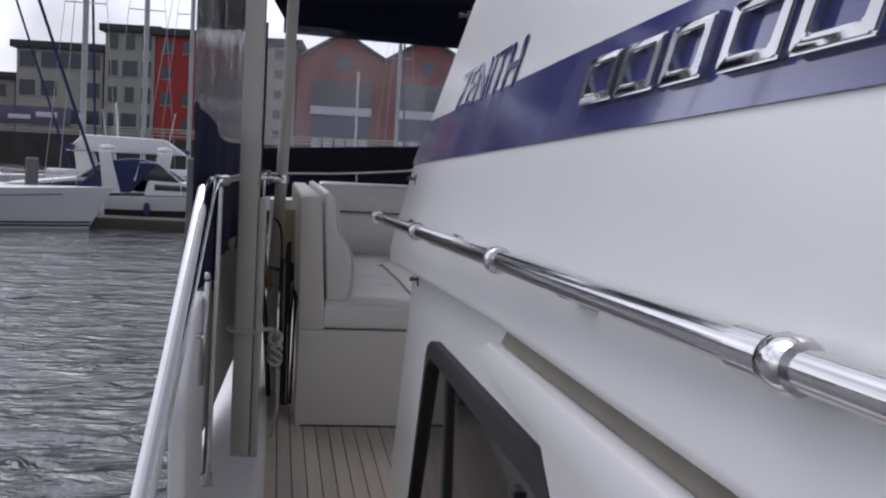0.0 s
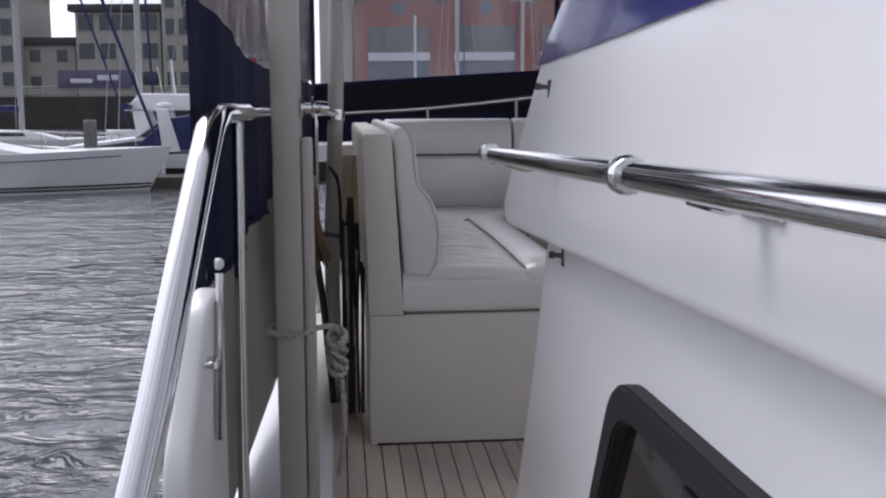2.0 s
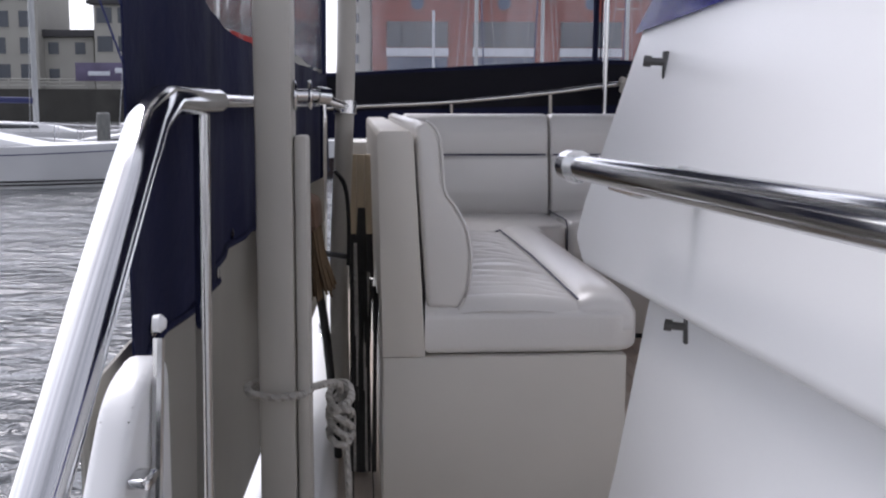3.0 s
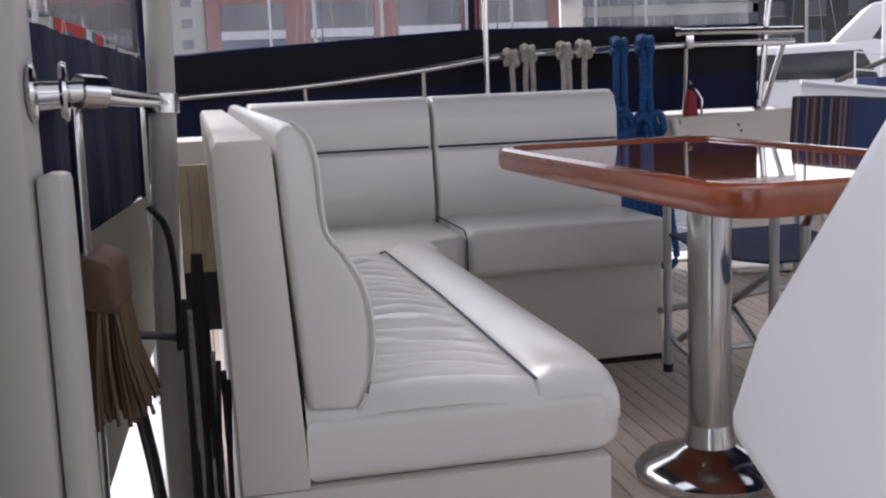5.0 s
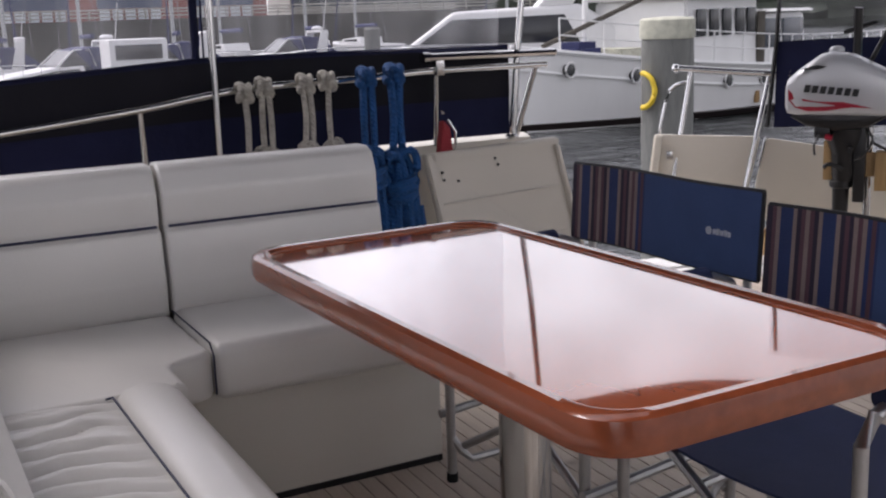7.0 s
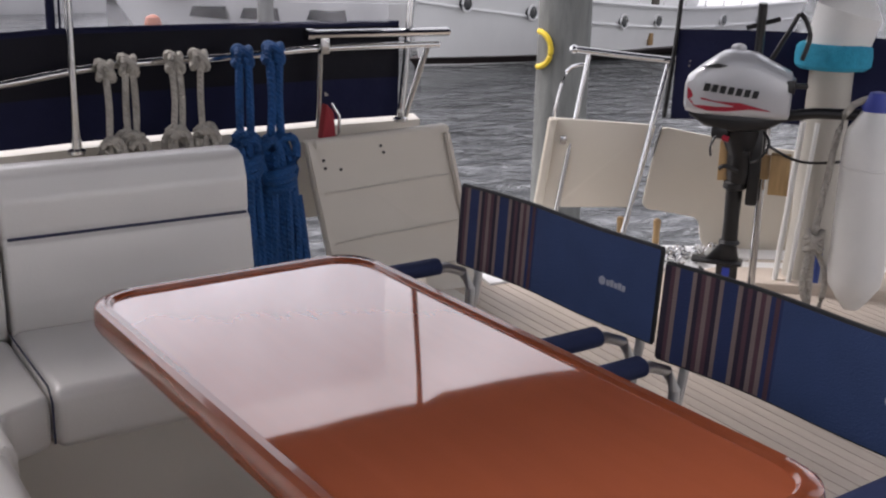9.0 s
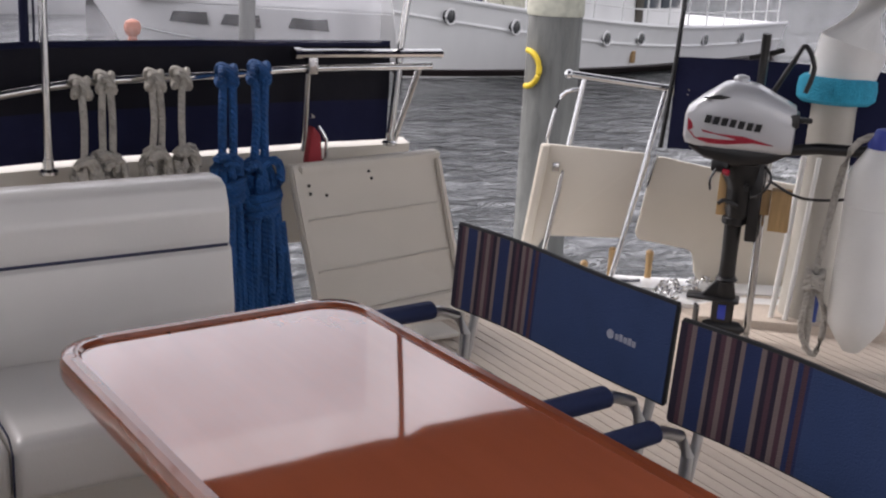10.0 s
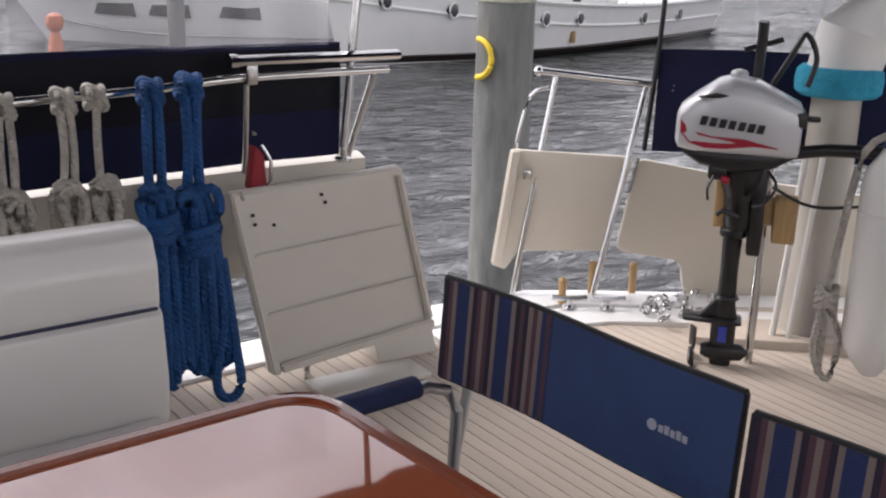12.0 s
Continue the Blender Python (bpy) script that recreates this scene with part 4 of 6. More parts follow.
part("panel", slab(lbp, 0.0, 1.0, 0.0, 1.0, 0.0, 0.025), M_CREAM, lb)
for a in ((0.0, 0.05, 0.0, 1.0), (0.054, 1.0, 0.0, 0.045), (0.054, 1.0, 0.945, 1.0), (0.962, 1.0, 0.049, 0.941)):
    part("raised_lip", slab(lbp, *a, 0.026, 0.046, 0.006), M_CREAM, lb)
for v in (0.335, 0.66):
    part("rib", slab(lbp, 0.06, 0.958, v, v + 0.016, 0.0255, 0.033, 0.002), M_CREAM, lb)
for u, v in ((0.10, 0.13), (0.10, 0.18), (0.50, 0.085), (0.51, 0.13), (0.2, 0.2)):
    part("screw", lathe([(0.006, 0), (0.006, 0.004), (0.002, 0.005)], 8, Matrix.Translation(lbp(u, v, 0.0262)) @ pose(0, 0, 0, 90, 0, 0)), M_BLKMET, lb)
part("leg", tube([(2.07, 7.27, 0.19), (2.07, 7.27, deck_z(7.27))], 0.011, 8), M_STEEL, lb)
part("rear_flap", prism([(7.34, 0.19), (7.42, 0.19), (7.44, 0.09), (7.30, 0.09)], "x", 2.36, 2.60, 0.006), M_CREAM, lb)
step = thing("deck_step", "small black-edged step plate under the board", "step plate")
part("plate", box(2.05, 2.45, 7.10, 7.25, deck_z(7.2), deck_z(7.2) + 0.018, 0.004), M_CREAM, step)

# ---- rail and boards on the right of the stern gate ----
rr = thing("stern_rail", "stainless steel rail with raked struts at the stern gate", "rail")
part("top_bar", tube([(3.29, 7.66, 1.025), (3.64, 7.43, 0.99), (3.95, 7.18, 0.975), (4.4, 6.75, 0.98), (4.75, 6.2, 1.0)], 0.017, 10, smooth=4), M_STEEL, rr)
part("end_ball", lathe([(0.008, -0.02), (0.022, -0.008), (0.022, 0.008), (0.008, 0.02)], 12, pose(3.28, 7.665, 1.025, 0, 90, -35)), M_STEEL, rr)
part("strut", tube([(3.34, 7.63, 1.01), (3.166, 7.62, 0.13)], 0.0125, 10), M_STEEL, rr)
part("strut", tube([(3.64, 7.43, 0.985), (3.41, 7.41, 0.13)], 0.0125, 10), M_STEEL, rr)
part("bent_grip", tube([(3.32, 7.64, 0.96), (3.27, 7.70, 0.92), (3.23, 7.72, 0.74), (3.235, 7.72, 0.70)], 0.009, 8, smooth=3), M_STEEL, rr)
part("latch_pin", tube([(3.60, 7.40, 0.70), (3.56, 7.40, 0.56)], 0.008, 8), M_STEEL, rr)

q0, q1 = Vector((3.17, 7.68, 0)), Vector((4.32, 6.98, 0))
qd = (q1 - q0).normalized()


def gate_board(poly, name, label):
    """poly: points (metres along the stern line, height)."""
    bm = prism(poly, "y", -0.012, 0.012, 0.004)
    o = thing(name, label, "board", m=Matrix.Translation(q0) @ pose(0, 0, 0, 0, 0, math.degrees(math.atan2(qd.y, qd.x))))
    part("panel", bm, M_BOARD, o)
    return o


g1 = gate_board(rounded([(0.0, 0.72), (0.49, 0.70), (0.41, 0.31), (0.05, 0.30), (0.0, 0.22), (-0.06, 0.24)], 0.015), "gate_board", "white board behind the steel struts of the stern gate")
part("latch", box(0.055, 0.085, -0.03, -0.013, 0.60, 0.64, 0.004), M_STEEL, g1)
part("edge_lip", prism([(0.004, 0.715), (0.038, 0.714), (-0.018, 0.245), (-0.054, 0.25)], "y", -0.034, -0.0125, 0.004), M_BOARD, g1, "pale moulded edge lip")
g2 = gate_board(rounded([(0.51, 0.695), (0.95, 0.62), (1.55, 0.55), (1.5, -0.02), (1.05, 0.0), (0.86, 0.08), (0.74, 0.14), (0.72, 0.27), (0.45, 0.31)], 0.04), "gate_board", "white shaped transom board beside the outboard motor")

for x, y, z, h in ((3.29, 7.45, 0.12, 0.10), (3.46, 7.47, 0.12, 0.14), (3.62, 7.40, 0.12, 0.13)):
    pg = thing("mooring_post", "short varnished wooden mooring peg on the transom", "peg", m=pose(x, y, z), group="mooring pegs")
    part("peg", lathe([(0.016, 0), (0.015, h * 0.6), (0.018, h), (0.008, h + 0.01)], 12), M_WOODB, pg)
for x, y in ((3.27, 7.38), (3.40, 7.30)):
    cl = thing("deck_cleat", "stainless mooring cleat on the stern sill", "cleat", m=pose(x, y, 0.125, 0, 0, -30), group="stern cleats")
    part("horn_bar", tube([(-0.07, 0, 0.045), (-0.03, 0, 0.04), (0.03, 0, 0.04), (0.07, 0, 0.045)], 0.012, 8), M_STEEL, cl)
    part("foot", lathe([(0.03, 0), (0.028, 0.01), (0.014, 0.02), (0.014, 0.04)], 12), M_STEEL, cl)
wn_ = thing("mooring_chain", "tangled steel chain and shackles on the stern sill", "chain")
rc = random.Random(5)
for k in range(26):
    c = Vector((3.55 + rc.uniform(-0.05, 0.28), 7.27 + rc.uniform(-0.09, 0.07) - 0.1, 0.13 + rc.uniform(0, 0.035)))
    e = Euler((rc.uniform(0, 3), rc.uniform(0, 3), rc.uniform(0, 3))).to_matrix()
    part("link", tube([c + e @ Vector((0.022 * math.cos(t), 0.013 * math.sin(t), 0)) for t in (2 * math.pi * j / 10 for j in range(10))], 0.0055, 6, closed=True), M_STEEL, wn_)

# ---- davit column with towelling cuff ----
col = thing("davit_column", "white tapered davit column with a turquoise towelling cuff", "column", m=pose(3.96, 6.78, 0.05))
part("column", lathe([(0.115, -0.05), (0.11, 0.05), (0.095, 0.3), (0.088, 0.95), (0.10, 1.0), (0.125, 1.06)], 24), M_POST, col)
part("arm", tube([(0.01, 0, 1.04), (0.03, -0.03, 1.2), (0.08, -0.08, 1.45), (0.2, -0.2, 1.9)], [0.125, 0.135, 0.12, 0.10], 20), M_FENDER, col)
part("cuff", lathe([(0.135, 0.965), (0.152, 0.98), (0.155, 1.02), (0.150, 1.055), (0.135, 1.07)], 28), M_CYAN, col, "turquoise towelling cuff")
for k, (dx, w_) in enumerate(((-0.16, 0.012), (-0.13, 0.01))):
    part("boat_hook_pole", tube([(dx - 0.02, 0.02 - 0.05 * k, 0.0), (dx + 0.03, 0.0 - 0.05 * k, 0.75)], w_, 8), M_FENDER, col)
part("blue_grip", tube([(-0.09, -0.12, 0.08), (-0.075, -0.115, 0.24)], 0.018, 10), mat("blue_grip_foam", (0.02, 0.05, 0.22), 0.6), col, "blue foam grip")

# ---- outboard motor ----
mo = thing("outboard_motor", "small silver-grey outboard motor with a black leg", "outboard motor", m=pose(3.44, 6.76, 0, 0, 0, -47) @ Matrix.Diagonal((0.85, 0.85, 1.0, 1.0)))


def cowl_ring(x, hw, z0, z1, n=24):
    c, h = (z0 + z1) / 2, (z1 - z0) / 2
    out = []
    for k in range(n):
        a = 2 * math.pi * k / n
        sy, sz = math.cos(a), math.sin(a)
        p = 0.45
        out.append((x, hw * math.copysign(abs(sy) ** p, sy), c + h * math.copysign(abs(sz) ** p, sz)))
    return out


part("cowl", loft([cowl_ring(*r) for r in ((-0.245, 0.05, 0.885, 0.975), (-0.232, 0.088, 0.863, 1.005), (-0.18, 0.113, 0.855, 1.045), (-0.09, 0.125, 0.852, 1.10), (-0.03, 0.128, 0.85, 1.112), (0.06, 0.126, 0.85, 1.10), (0.19, 0.118, 0.85, 1.045), (0.225, 0.108, 0.855, 1.03), (0.232, 0.09, 0.87, 1.01))]), M_MOTGREY, mo, "silver-grey cowl")
part("pan", loft([cowl_ring(*r) for r in ((-0.215, 0.05, 0.845, 0.878), (-0.14, 0.09, 0.81, 0.880), (0.0, 0.10, 0.79, 0.880), (0.14, 0.09, 0.81, 0.880), (0.22, 0.07, 0.85, 0.878))]), M_BLKMET, mo, "black lower pan")
part("filler_cap", lathe([(0.035, 0), (0.035, 0.012), (0.026, 0.02), (0.01, 0.024)], 16, pose(-0.02, 0, 1.108)), M_MOTGREY, mo)
part("starter_recess", box(0.17, 0.245, -0.11, 0.05, 0.96, 1.01, 0.008), M_BLKMET, mo)
part("starter_grip", box(0.22, 0.30, -0.05, -0.02, 0.975, 0.995, 0.008), M_BLKMET, mo)
part("air_slot", prism(rounded([(-0.17, 1.045), (-0.10, 1.062), (-0.05, 1.055), (-0.09, 1.044)], 0.008), "y", -0.128, -0.10, 0.002), M_BLKMET, mo)
sw = [(-0.228, 0.965), (-0.19, 0.932), (-0.10, 0.917), (0.02, 0.915), (0.15, 0.89), (0.06, 0.894), (-0.05, 0.880), (-0.13, 0.878), (-0.19, 0.89), (-0.225, 0.92)]
bm = bmesh.new()
fr_, bk_ = [], []
for x, z in sw:
    hw = 0.13 if x > -0.1 else 0.130 - 0.040 * ((-0.1 - x) / 0.125) ** 1.3
    fr_.append(bm.verts.new((x, -hw - 0.003, z)))
    bk_.append(bm.verts.new((x, -hw + 0.02, z)))
nsw = len(sw)
bm.faces.new(fr_)
for k in range(nsw):
    bm.faces.new((fr_[k], fr_[(k + 1) % nsw], bk_[(k + 1) % nsw], bk_[k]))
bmesh.ops.recalc_face_normals(bm, faces=bm.faces[:])
part("red_flash", bm, M_MOTRED, mo, "red curved flash")
for k in range(7):
    x, z = -0.155 + k * 0.036, 0.955 - k * 0.003
    part("maker_mark", prism([(x, z), (x + 0.026, z - 0.001), (x + 0.034, z + 0.028), (x + 0.008, z + 0.029)], "y", -0.1305, -0.11), M_BLKMET, mo)
part("leg", loft([[(0.02 + a * math.cos(t), b * math.sin(t), z) for t in (2 * math.pi * j / 14 for j in range(14))] for a, b, z in ((0.055, 0.05, 0.80), (0.048, 0.045, 0.66), (0.040, 0.034, 0.58), (0.036, 0.029, 0.42), (0.040, 0.029, 0.31), (0.052, 0.027, 0.26), (0.05, 0.025, 0.16), (0.045, 0.018, 0.10), (0.03, 0.008, 0.03))]), M_BLKMET, mo, "black painted leg")
part("anti_splash_plate", prism(rounded([(-0.15, -0.05), (0.09, -0.06), (0.09, 0.06), (-0.15, 0.05)], 0.02), "z", 0.245, 0.257, 0.003), M_BLKMET, mo)
part("exhaust_fin", prism([(-0.15, 0.258), (-0.08, 0.262), (-0.01, 0.34), (0.02, 0.34), (0.02, 0.258)], "y", -0.018, 0.018, 0.004), M_BLKMET, mo)
part("gear_case", lathe([(0.006, -0.11), (0.03, -0.08), (0.036, 0.0), (0.03, 0.06), (0.02, 0.085)], 16, pose(0.02, 0, 0.13, 0, -90, 0)), M_BLKMET, mo)
for k in range(3):
    b = box(-0.006, 0.006, -0.022, 0.022, 0.01, 0.085, 0.004)
    b.transform(pose(-0.10, 0, 0.13, 120 * k, 0, 0) @ pose(0, 0, 0, 0, 0, 30))
    part("propeller_blade", b, M_BLKMET, mo)
part("blue_sticker", box(0.0, 0.035, -0.029, -0.024, 0.17, 0.23, 0.001), mat("blue_sticker", (0.03, 0.06, 0.45), 0.4), mo)
part("clamp_bracket", box(0.075, 0.13, -0.05, 0.05, 0.50, 0.82, 0.01), M_BLKMET, mo)
part("swivel_mount", loft([[(0.035 + a * math.cos(t), b * math.sin(t), z) for t in (2 * math.pi * j / 12 for j in range(12))] for a, b, z in ((0.050, 0.05, 0.585), (0.062, 0.06, 0.61), (0.058, 0.055, 0.69), (0.085, 0.075, 0.74), (0.10, 0.08, 0.80))]), M_BLKMET, mo)
part("carburettor", box(-0.105, -0.03, -0.09, 0.02, 0.765, 0.815, 0.012), M_BLKMET, mo)
part("choke_lever", tube([(-0.08, -0.09, 0.78), (-0.10, -0.11, 0.74), (-0.095, -0.112, 0.70)], 0.006, 6, smooth=3), M_BLKMET, mo)
part("tilt_lever", tube([(0.03, -0.07, 0.64), (-0.03, -0.085, 0.66), (-0.055, -0.085, 0.645)], 0.009, 8, smooth=3), M_BLKMET, mo)
part("leg_collar", lathe([(0.046, 0.0), (0.054, 0.006), (0.054, 0.028), (0.046, 0.034)], 16, pose(0.02, 0, 0.555)), M_BLKMET, mo)
part("leg_collar", lathe([(0.044, 0.0), (0.052, 0.006), (0.044, 0.018)], 16, pose(0.02, 0, 0.325)), M_BLKMET, mo)
part("fuel_line", tube([(0.13, -0.06, 0.80), (0.16, -0.10, 0.76), (0.12, -0.11, 0.70), (0.08, -0.07, 0.68)], 0.006, 6, smooth=4), M_BLKMET, mo)
part("clamp_screw", tube([(0.06, -0.06, 0.72), (0.06, -0.12, 0.72)], 0.012, 8), M_BLKMET, mo)
part("tiller", tube([(0.2, 0.0, 0.86), (0.34, -0.03, 0.885), (0.62, -0.10, 0.90)], 0.022, 10), M_BLKMET, mo)
part("fuel_cable", tube([(0.15, -0.05, 0.75), (0.3, -0.08, 0.70), (0.5, -0.1, 0.72), (0.62, -0.1, 0.76)], 0.006, 6, smooth=5), M_BLKMET, mo)
part("red_tap", tube([(-0.05, -0.11, 0.775), (-0.02, -0.115, 0.77)], 0.012, 8), M_MOTRED, mo)
pad = thing("motor_pad", "bare wooden mounting pads on the rail bracket", "wooden pad", m=pose(3.46, 6.75, 0, 0, 0, -47) @ Matrix.Diagonal((0.8, 0.85, 1.0, 1.0)))
part("block", box(-0.095, -0.02, -0.01, 0.04, 0.585, 0.745, 0.004), M_WOODB, pad)
part("block", box(0.155, 0.25, -0.02, 0.06, 0.545, 0.705, 0.004), M_WOODB, pad)
part("cross_plate", box(-0.018, 0.153, 0.01, 0.035, 0.60, 0.70, 0.004), M_WOODB, pad)
part("bracket_post", tube([(0.12, 0.06, 0.05), (0.12, 0.06, 0.80)], 0.02, 10), M_STEEL, pad)
hk = thing("boat_hooks", "black folding hooks and strap above the motor", "hook")
part("hook", tube([(3.62, 6.86, 1.05), (3.60, 6.84, 1.20), (3.59, 6.83, 1.28)], 0.018, 8), M_BLKMET, hk)
part("strap", tube([(3.66, 6.83, 1.05), (3.70, 6.78, 1.18), (3.73, 6.76, 1.24), (3.76, 6.73, 1.16), (3.74, 6.74, 1.06)], 0.010, 8, smooth=4), M_BLKMET, hk)
part("cross_hook", tube([(3.56, 6.88, 1.18), (3.66, 6.80, 1.22)], 0.010, 8), M_BLKMET, hk)
rw = thing("rail_wrap", "grey rope whipping round the rail end", "rope")
bm = bmesh.new()
for k in range(4):
    tube([(3.60 + 0.03 * math.cos(t) + 0.008 * k, 7.30 - 0.02 * k, 0.99 + 0.03 * math.sin(t)) for t in (2 * math.pi * j / 12 for j in range(12))], 0.008, 6, closed=True, bm=bm)
bmesh.ops.recalc_face_normals(bm, faces=bm.faces[:])
part("turns", bm, M_ROPEW, rw)

# ---- fender ----
fe = thing("fender", "white inflatable fender with grey rope, hung at the port quarter", "fender", m=pose(3.72, 6.33, 0))
part("body", lathe([(0.02, 0.97), (0.035, 0.95), (0.06, 0.90), (0.098, 0.84), (0.105, 0.78), (0.105, 0.30), (0.098, 0.24), (0.06, 0.18), (0.03, 0.14)], 28), M_FENDER, fe)
part("seam_band", lathe([(0.106, 0.70), (0.1085, 0.705), (0.106, 0.71)], 28), M_FENDER, fe)
part("blue_cap", lathe([(0.05, 0.905), (0.055, 0.93), (0.03, 0.985), (0.012, 0.99)], 20), mat("fender_blue_end", (0.03, 0.05, 0.3), 0.5), fe)
part("rope", tube([(0, 0, 0.97), (-0.07, 0.08, 0.90), (-0.10, 0.11, 0.6), (-0.115, 0.12, 0.40), (-0.11, 0.12, 0.12)], 0.013, 8, smooth=4), M_ROPEW, fe)
bm = bmesh.new()
for k in range(4):
    tube([(-0.115 + 0.03 * math.cos(t), 0.12 + 0.03 * math.sin(t), 0.40 + 0.018 * k - 0.03 + 0.012 * math.sin(t * 2 + k)) for t in (2 * math.pi * j / 12 for j in range(12))], 0.012, 7, closed=True, bm=bm)
tube(smooth_path([(-0.10, 0.13, 0.38), (-0.05, 0.10, 0.25), (-0.08, 0.10, 0.10), (-0.14, 0.13, 0.2), (-0.13, 0.12, 0.38)], 4), 0.012, 7, bm=bm)
bmesh.ops.recalc_face_normals(bm, faces=bm.faces[:])
part("rope_knot", bm, M_ROPEW, fe)
led = thing("sill_port", "teak capping along the port quarter", "capping", kind="structure")
part("capping", prism([(3.50, 6.93), (4.2, 6.40), (5.0, 5.2), (5.2, 5.2), (5.2, 6.4), (4.2, 7.1), (3.6, 7.05)], "z", 0.02, 0.115, 0.01), M_TEAK, led)

# navy side curtain on the port quarter
def port_cloth(u, v):
    return (3.52 + u * 1.6 + 0.05 * v, 7.30 - u * 1.6 - 0.05 * (1 - v), 0.76 + v * 0.38 + 0.01 * math.sin(u * 9))


pc = thing("port_dodger", "navy canvas cloth and clear curtain at the port quarter", "canvas cloth")
part("cloth", sheet(port_cloth, 20, 6, 0.003), M_NAVY, pc)
ob = part("pane", sheet(lambda u, v: (3.57 + u * 1.6, 7.30 - u * 1.6, 1.142 + v * 0.75), 10, 8, 0.001), M_CLEAR, pc)
ob.visible_shadow = False
part("edge_strip", tube([(3.50, 7.27, 0.76), (3.565, 7.30, 1.142), (3.66, 7.36, 1.9)], 0.010, 6), M_BLACK, pc)

# ---- gear stowed beside the seat ----
M_BRIST = mat("brown_bristles", (0.13, 0.085, 0.045), 0.9, var=0.5, scale=40, stretch=(1, 1, 0.2))
M_SHADE = mat("dark_canvas", (0.028, 0.027, 0.025), 0.85, var=0.4, scale=14, bump=0.7, bscale=20)
br = thing("deck_broom", "old deck broom with splayed brown bristles, hung head down", "broom")
part("handle", tube([(-0.108, 4.25, 0.72), (-0.10, 4.30, 0.60), (-0.085, 4.40, 0.40), (-0.07, 4.52, 0.06)], 0.011, 10, smooth=3), M_BLKMET, br)
part("head", prism(rounded([(-0.135, 0.695), (-0.08, 0.685), (-0.085, 0.755), (-0.125, 0.77)], 0.015), "y", 4.17, 4.31, 0.006), mat("worn_brown_wood", (0.11, 0.06, 0.035), 0.7, var=0.3, scale=16), br, "worn brown broom head")
rb = random.Random(12)
bm = bmesh.new()
for k in range(150):
    fx, fy = rb.random(), rb.random()
    x0, y0 = -0.130 + 0.045 * fx, 4.175 + 0.13 * fy
    x1, y1 = x0 + (fx - 0.45) * 0.06 + rb.uniform(-0.01, 0.01), y0 + (fy - 0.5) * 0.05 + rb.uniform(-0.01, 0.01)
    tube([(x0, y0, 0.70), ((x0 + x1) / 2 - 0.003, (y0 + y1) / 2, 0.62), (x1, y1, 0.53 + rb.uniform(0, 0.03))], 0.003, 4, bm=bm)
bmesh.ops.recalc_face_normals(bm, faces=bm.faces[:])
part("bristles", bm, M_BRIST, br, "splayed brown bristles")
hose = thing("rolled_canvas", "grey rolled canvas and straps hung beside the seat", "canvas roll")
part("roll", tube([(-0.012, 4.60, 0.70), (-0.015, 4.59, 0.5), (-0.012, 4.56, 0.25), (-0.01, 4.52, 0.02)], [0.010, 0.020, 0.024, 0.022], 10), M_SHADE, hose)
part("strap", tube([(-0.06, 4.38, 0.81), (-0.035, 4.39, 0.77), (-0.028, 4.40, 0.68), (-0.030, 4.40, 0.58)], 0.005, 6, smooth=4, rx=0.012), M_BLACK, hose, "black webbing strap")
part("hook_bar", tube([(-0.10, 4.38, 0.612), (-0.06, 4.39, 0.606), (-0.035, 4.40, 0.60)], 0.007, 8), M_BLKMET, hose)
pnl = thing("wooden_slats", "pale wooden slats stowed upright behind the seat end", "slats")
M_PALEW = mat("pale_bare_wood", (0.50, 0.41, 0.28), 0.6, var=0.18, scale=18, stretch=(5, 5, 0.5))
for k in range(3):
    part("slat", box(-0.112 + 0.026 * k, -0.087 + 0.026 * k, 5.40, 5.415, 0.535, 0.80, 0.002), M_PALEW, pnl)
part("slat_bracket", box(-0.115, -0.03, 5.416, 5.43, 0.385, 0.58, 0.002), M_BLKMET, pnl)
tie = thing("lashing_rope", "pale rope lashing tied round the awning post", "rope")
bm = bmesh.new()
tube([(-0.09 + 0.047 * math.cos(t) * (1.2 if abs(math.cos(t)) > 0.5 else 1), 3.66 + 0.042 * math.sin(t), 0.47 + 0.006 * math.sin(t)) for t in (2 * math.pi * j / 16 for j in range(16))], 0.007, 7, closed=True, bm=bm)
tube(smooth_path([(-0.04, 3.66, 0.47), (0.0, 3.74, 0.46), (0.005, 3.80, 0.43)], 4), 0.007, 7, bm=bm)
for k in range(7):
    c = Vector((0.004, 3.80, 0.42 - 0.012 * k))
    tube([c + Vector((0.022 * math.cos(t), 0.03 * math.sin(t), 0.018 * math.sin(t + k))) for t in (2 * math.pi * j / 10 for j in range(10))], 0.007, 6, closed=True, bm=bm)
tube(smooth_path([(0.01, 3.80, 0.38), (0.02, 3.79, 0.2), (0.0, 3.82, 0.06)], 4), 0.007, 6, bm=bm)
bmesh.ops.recalc_face_normals(bm, faces=bm.faces[:])
part("lashing", bm, M_ROPEW, tie)
cbl = thing("hanging_cords", "dark cords hanging between post and seat", "cord")
for k in range(9):
    x0 = -0.03 + 0.0075 * k
    part("cord", tube([(x0, 4.50 + 0.008 * k, 0.64 - 0.02 * k), (x0 + 0.006 * math.sin(k * 2), 4.48, 0.35), (x0 + 0.008 * math.sin(k * 3.1), 4.46, 0.04)], 0.0055, 6, smooth=4), M_ROPEW if k % 4 == 1 else M_SHADE, cbl)

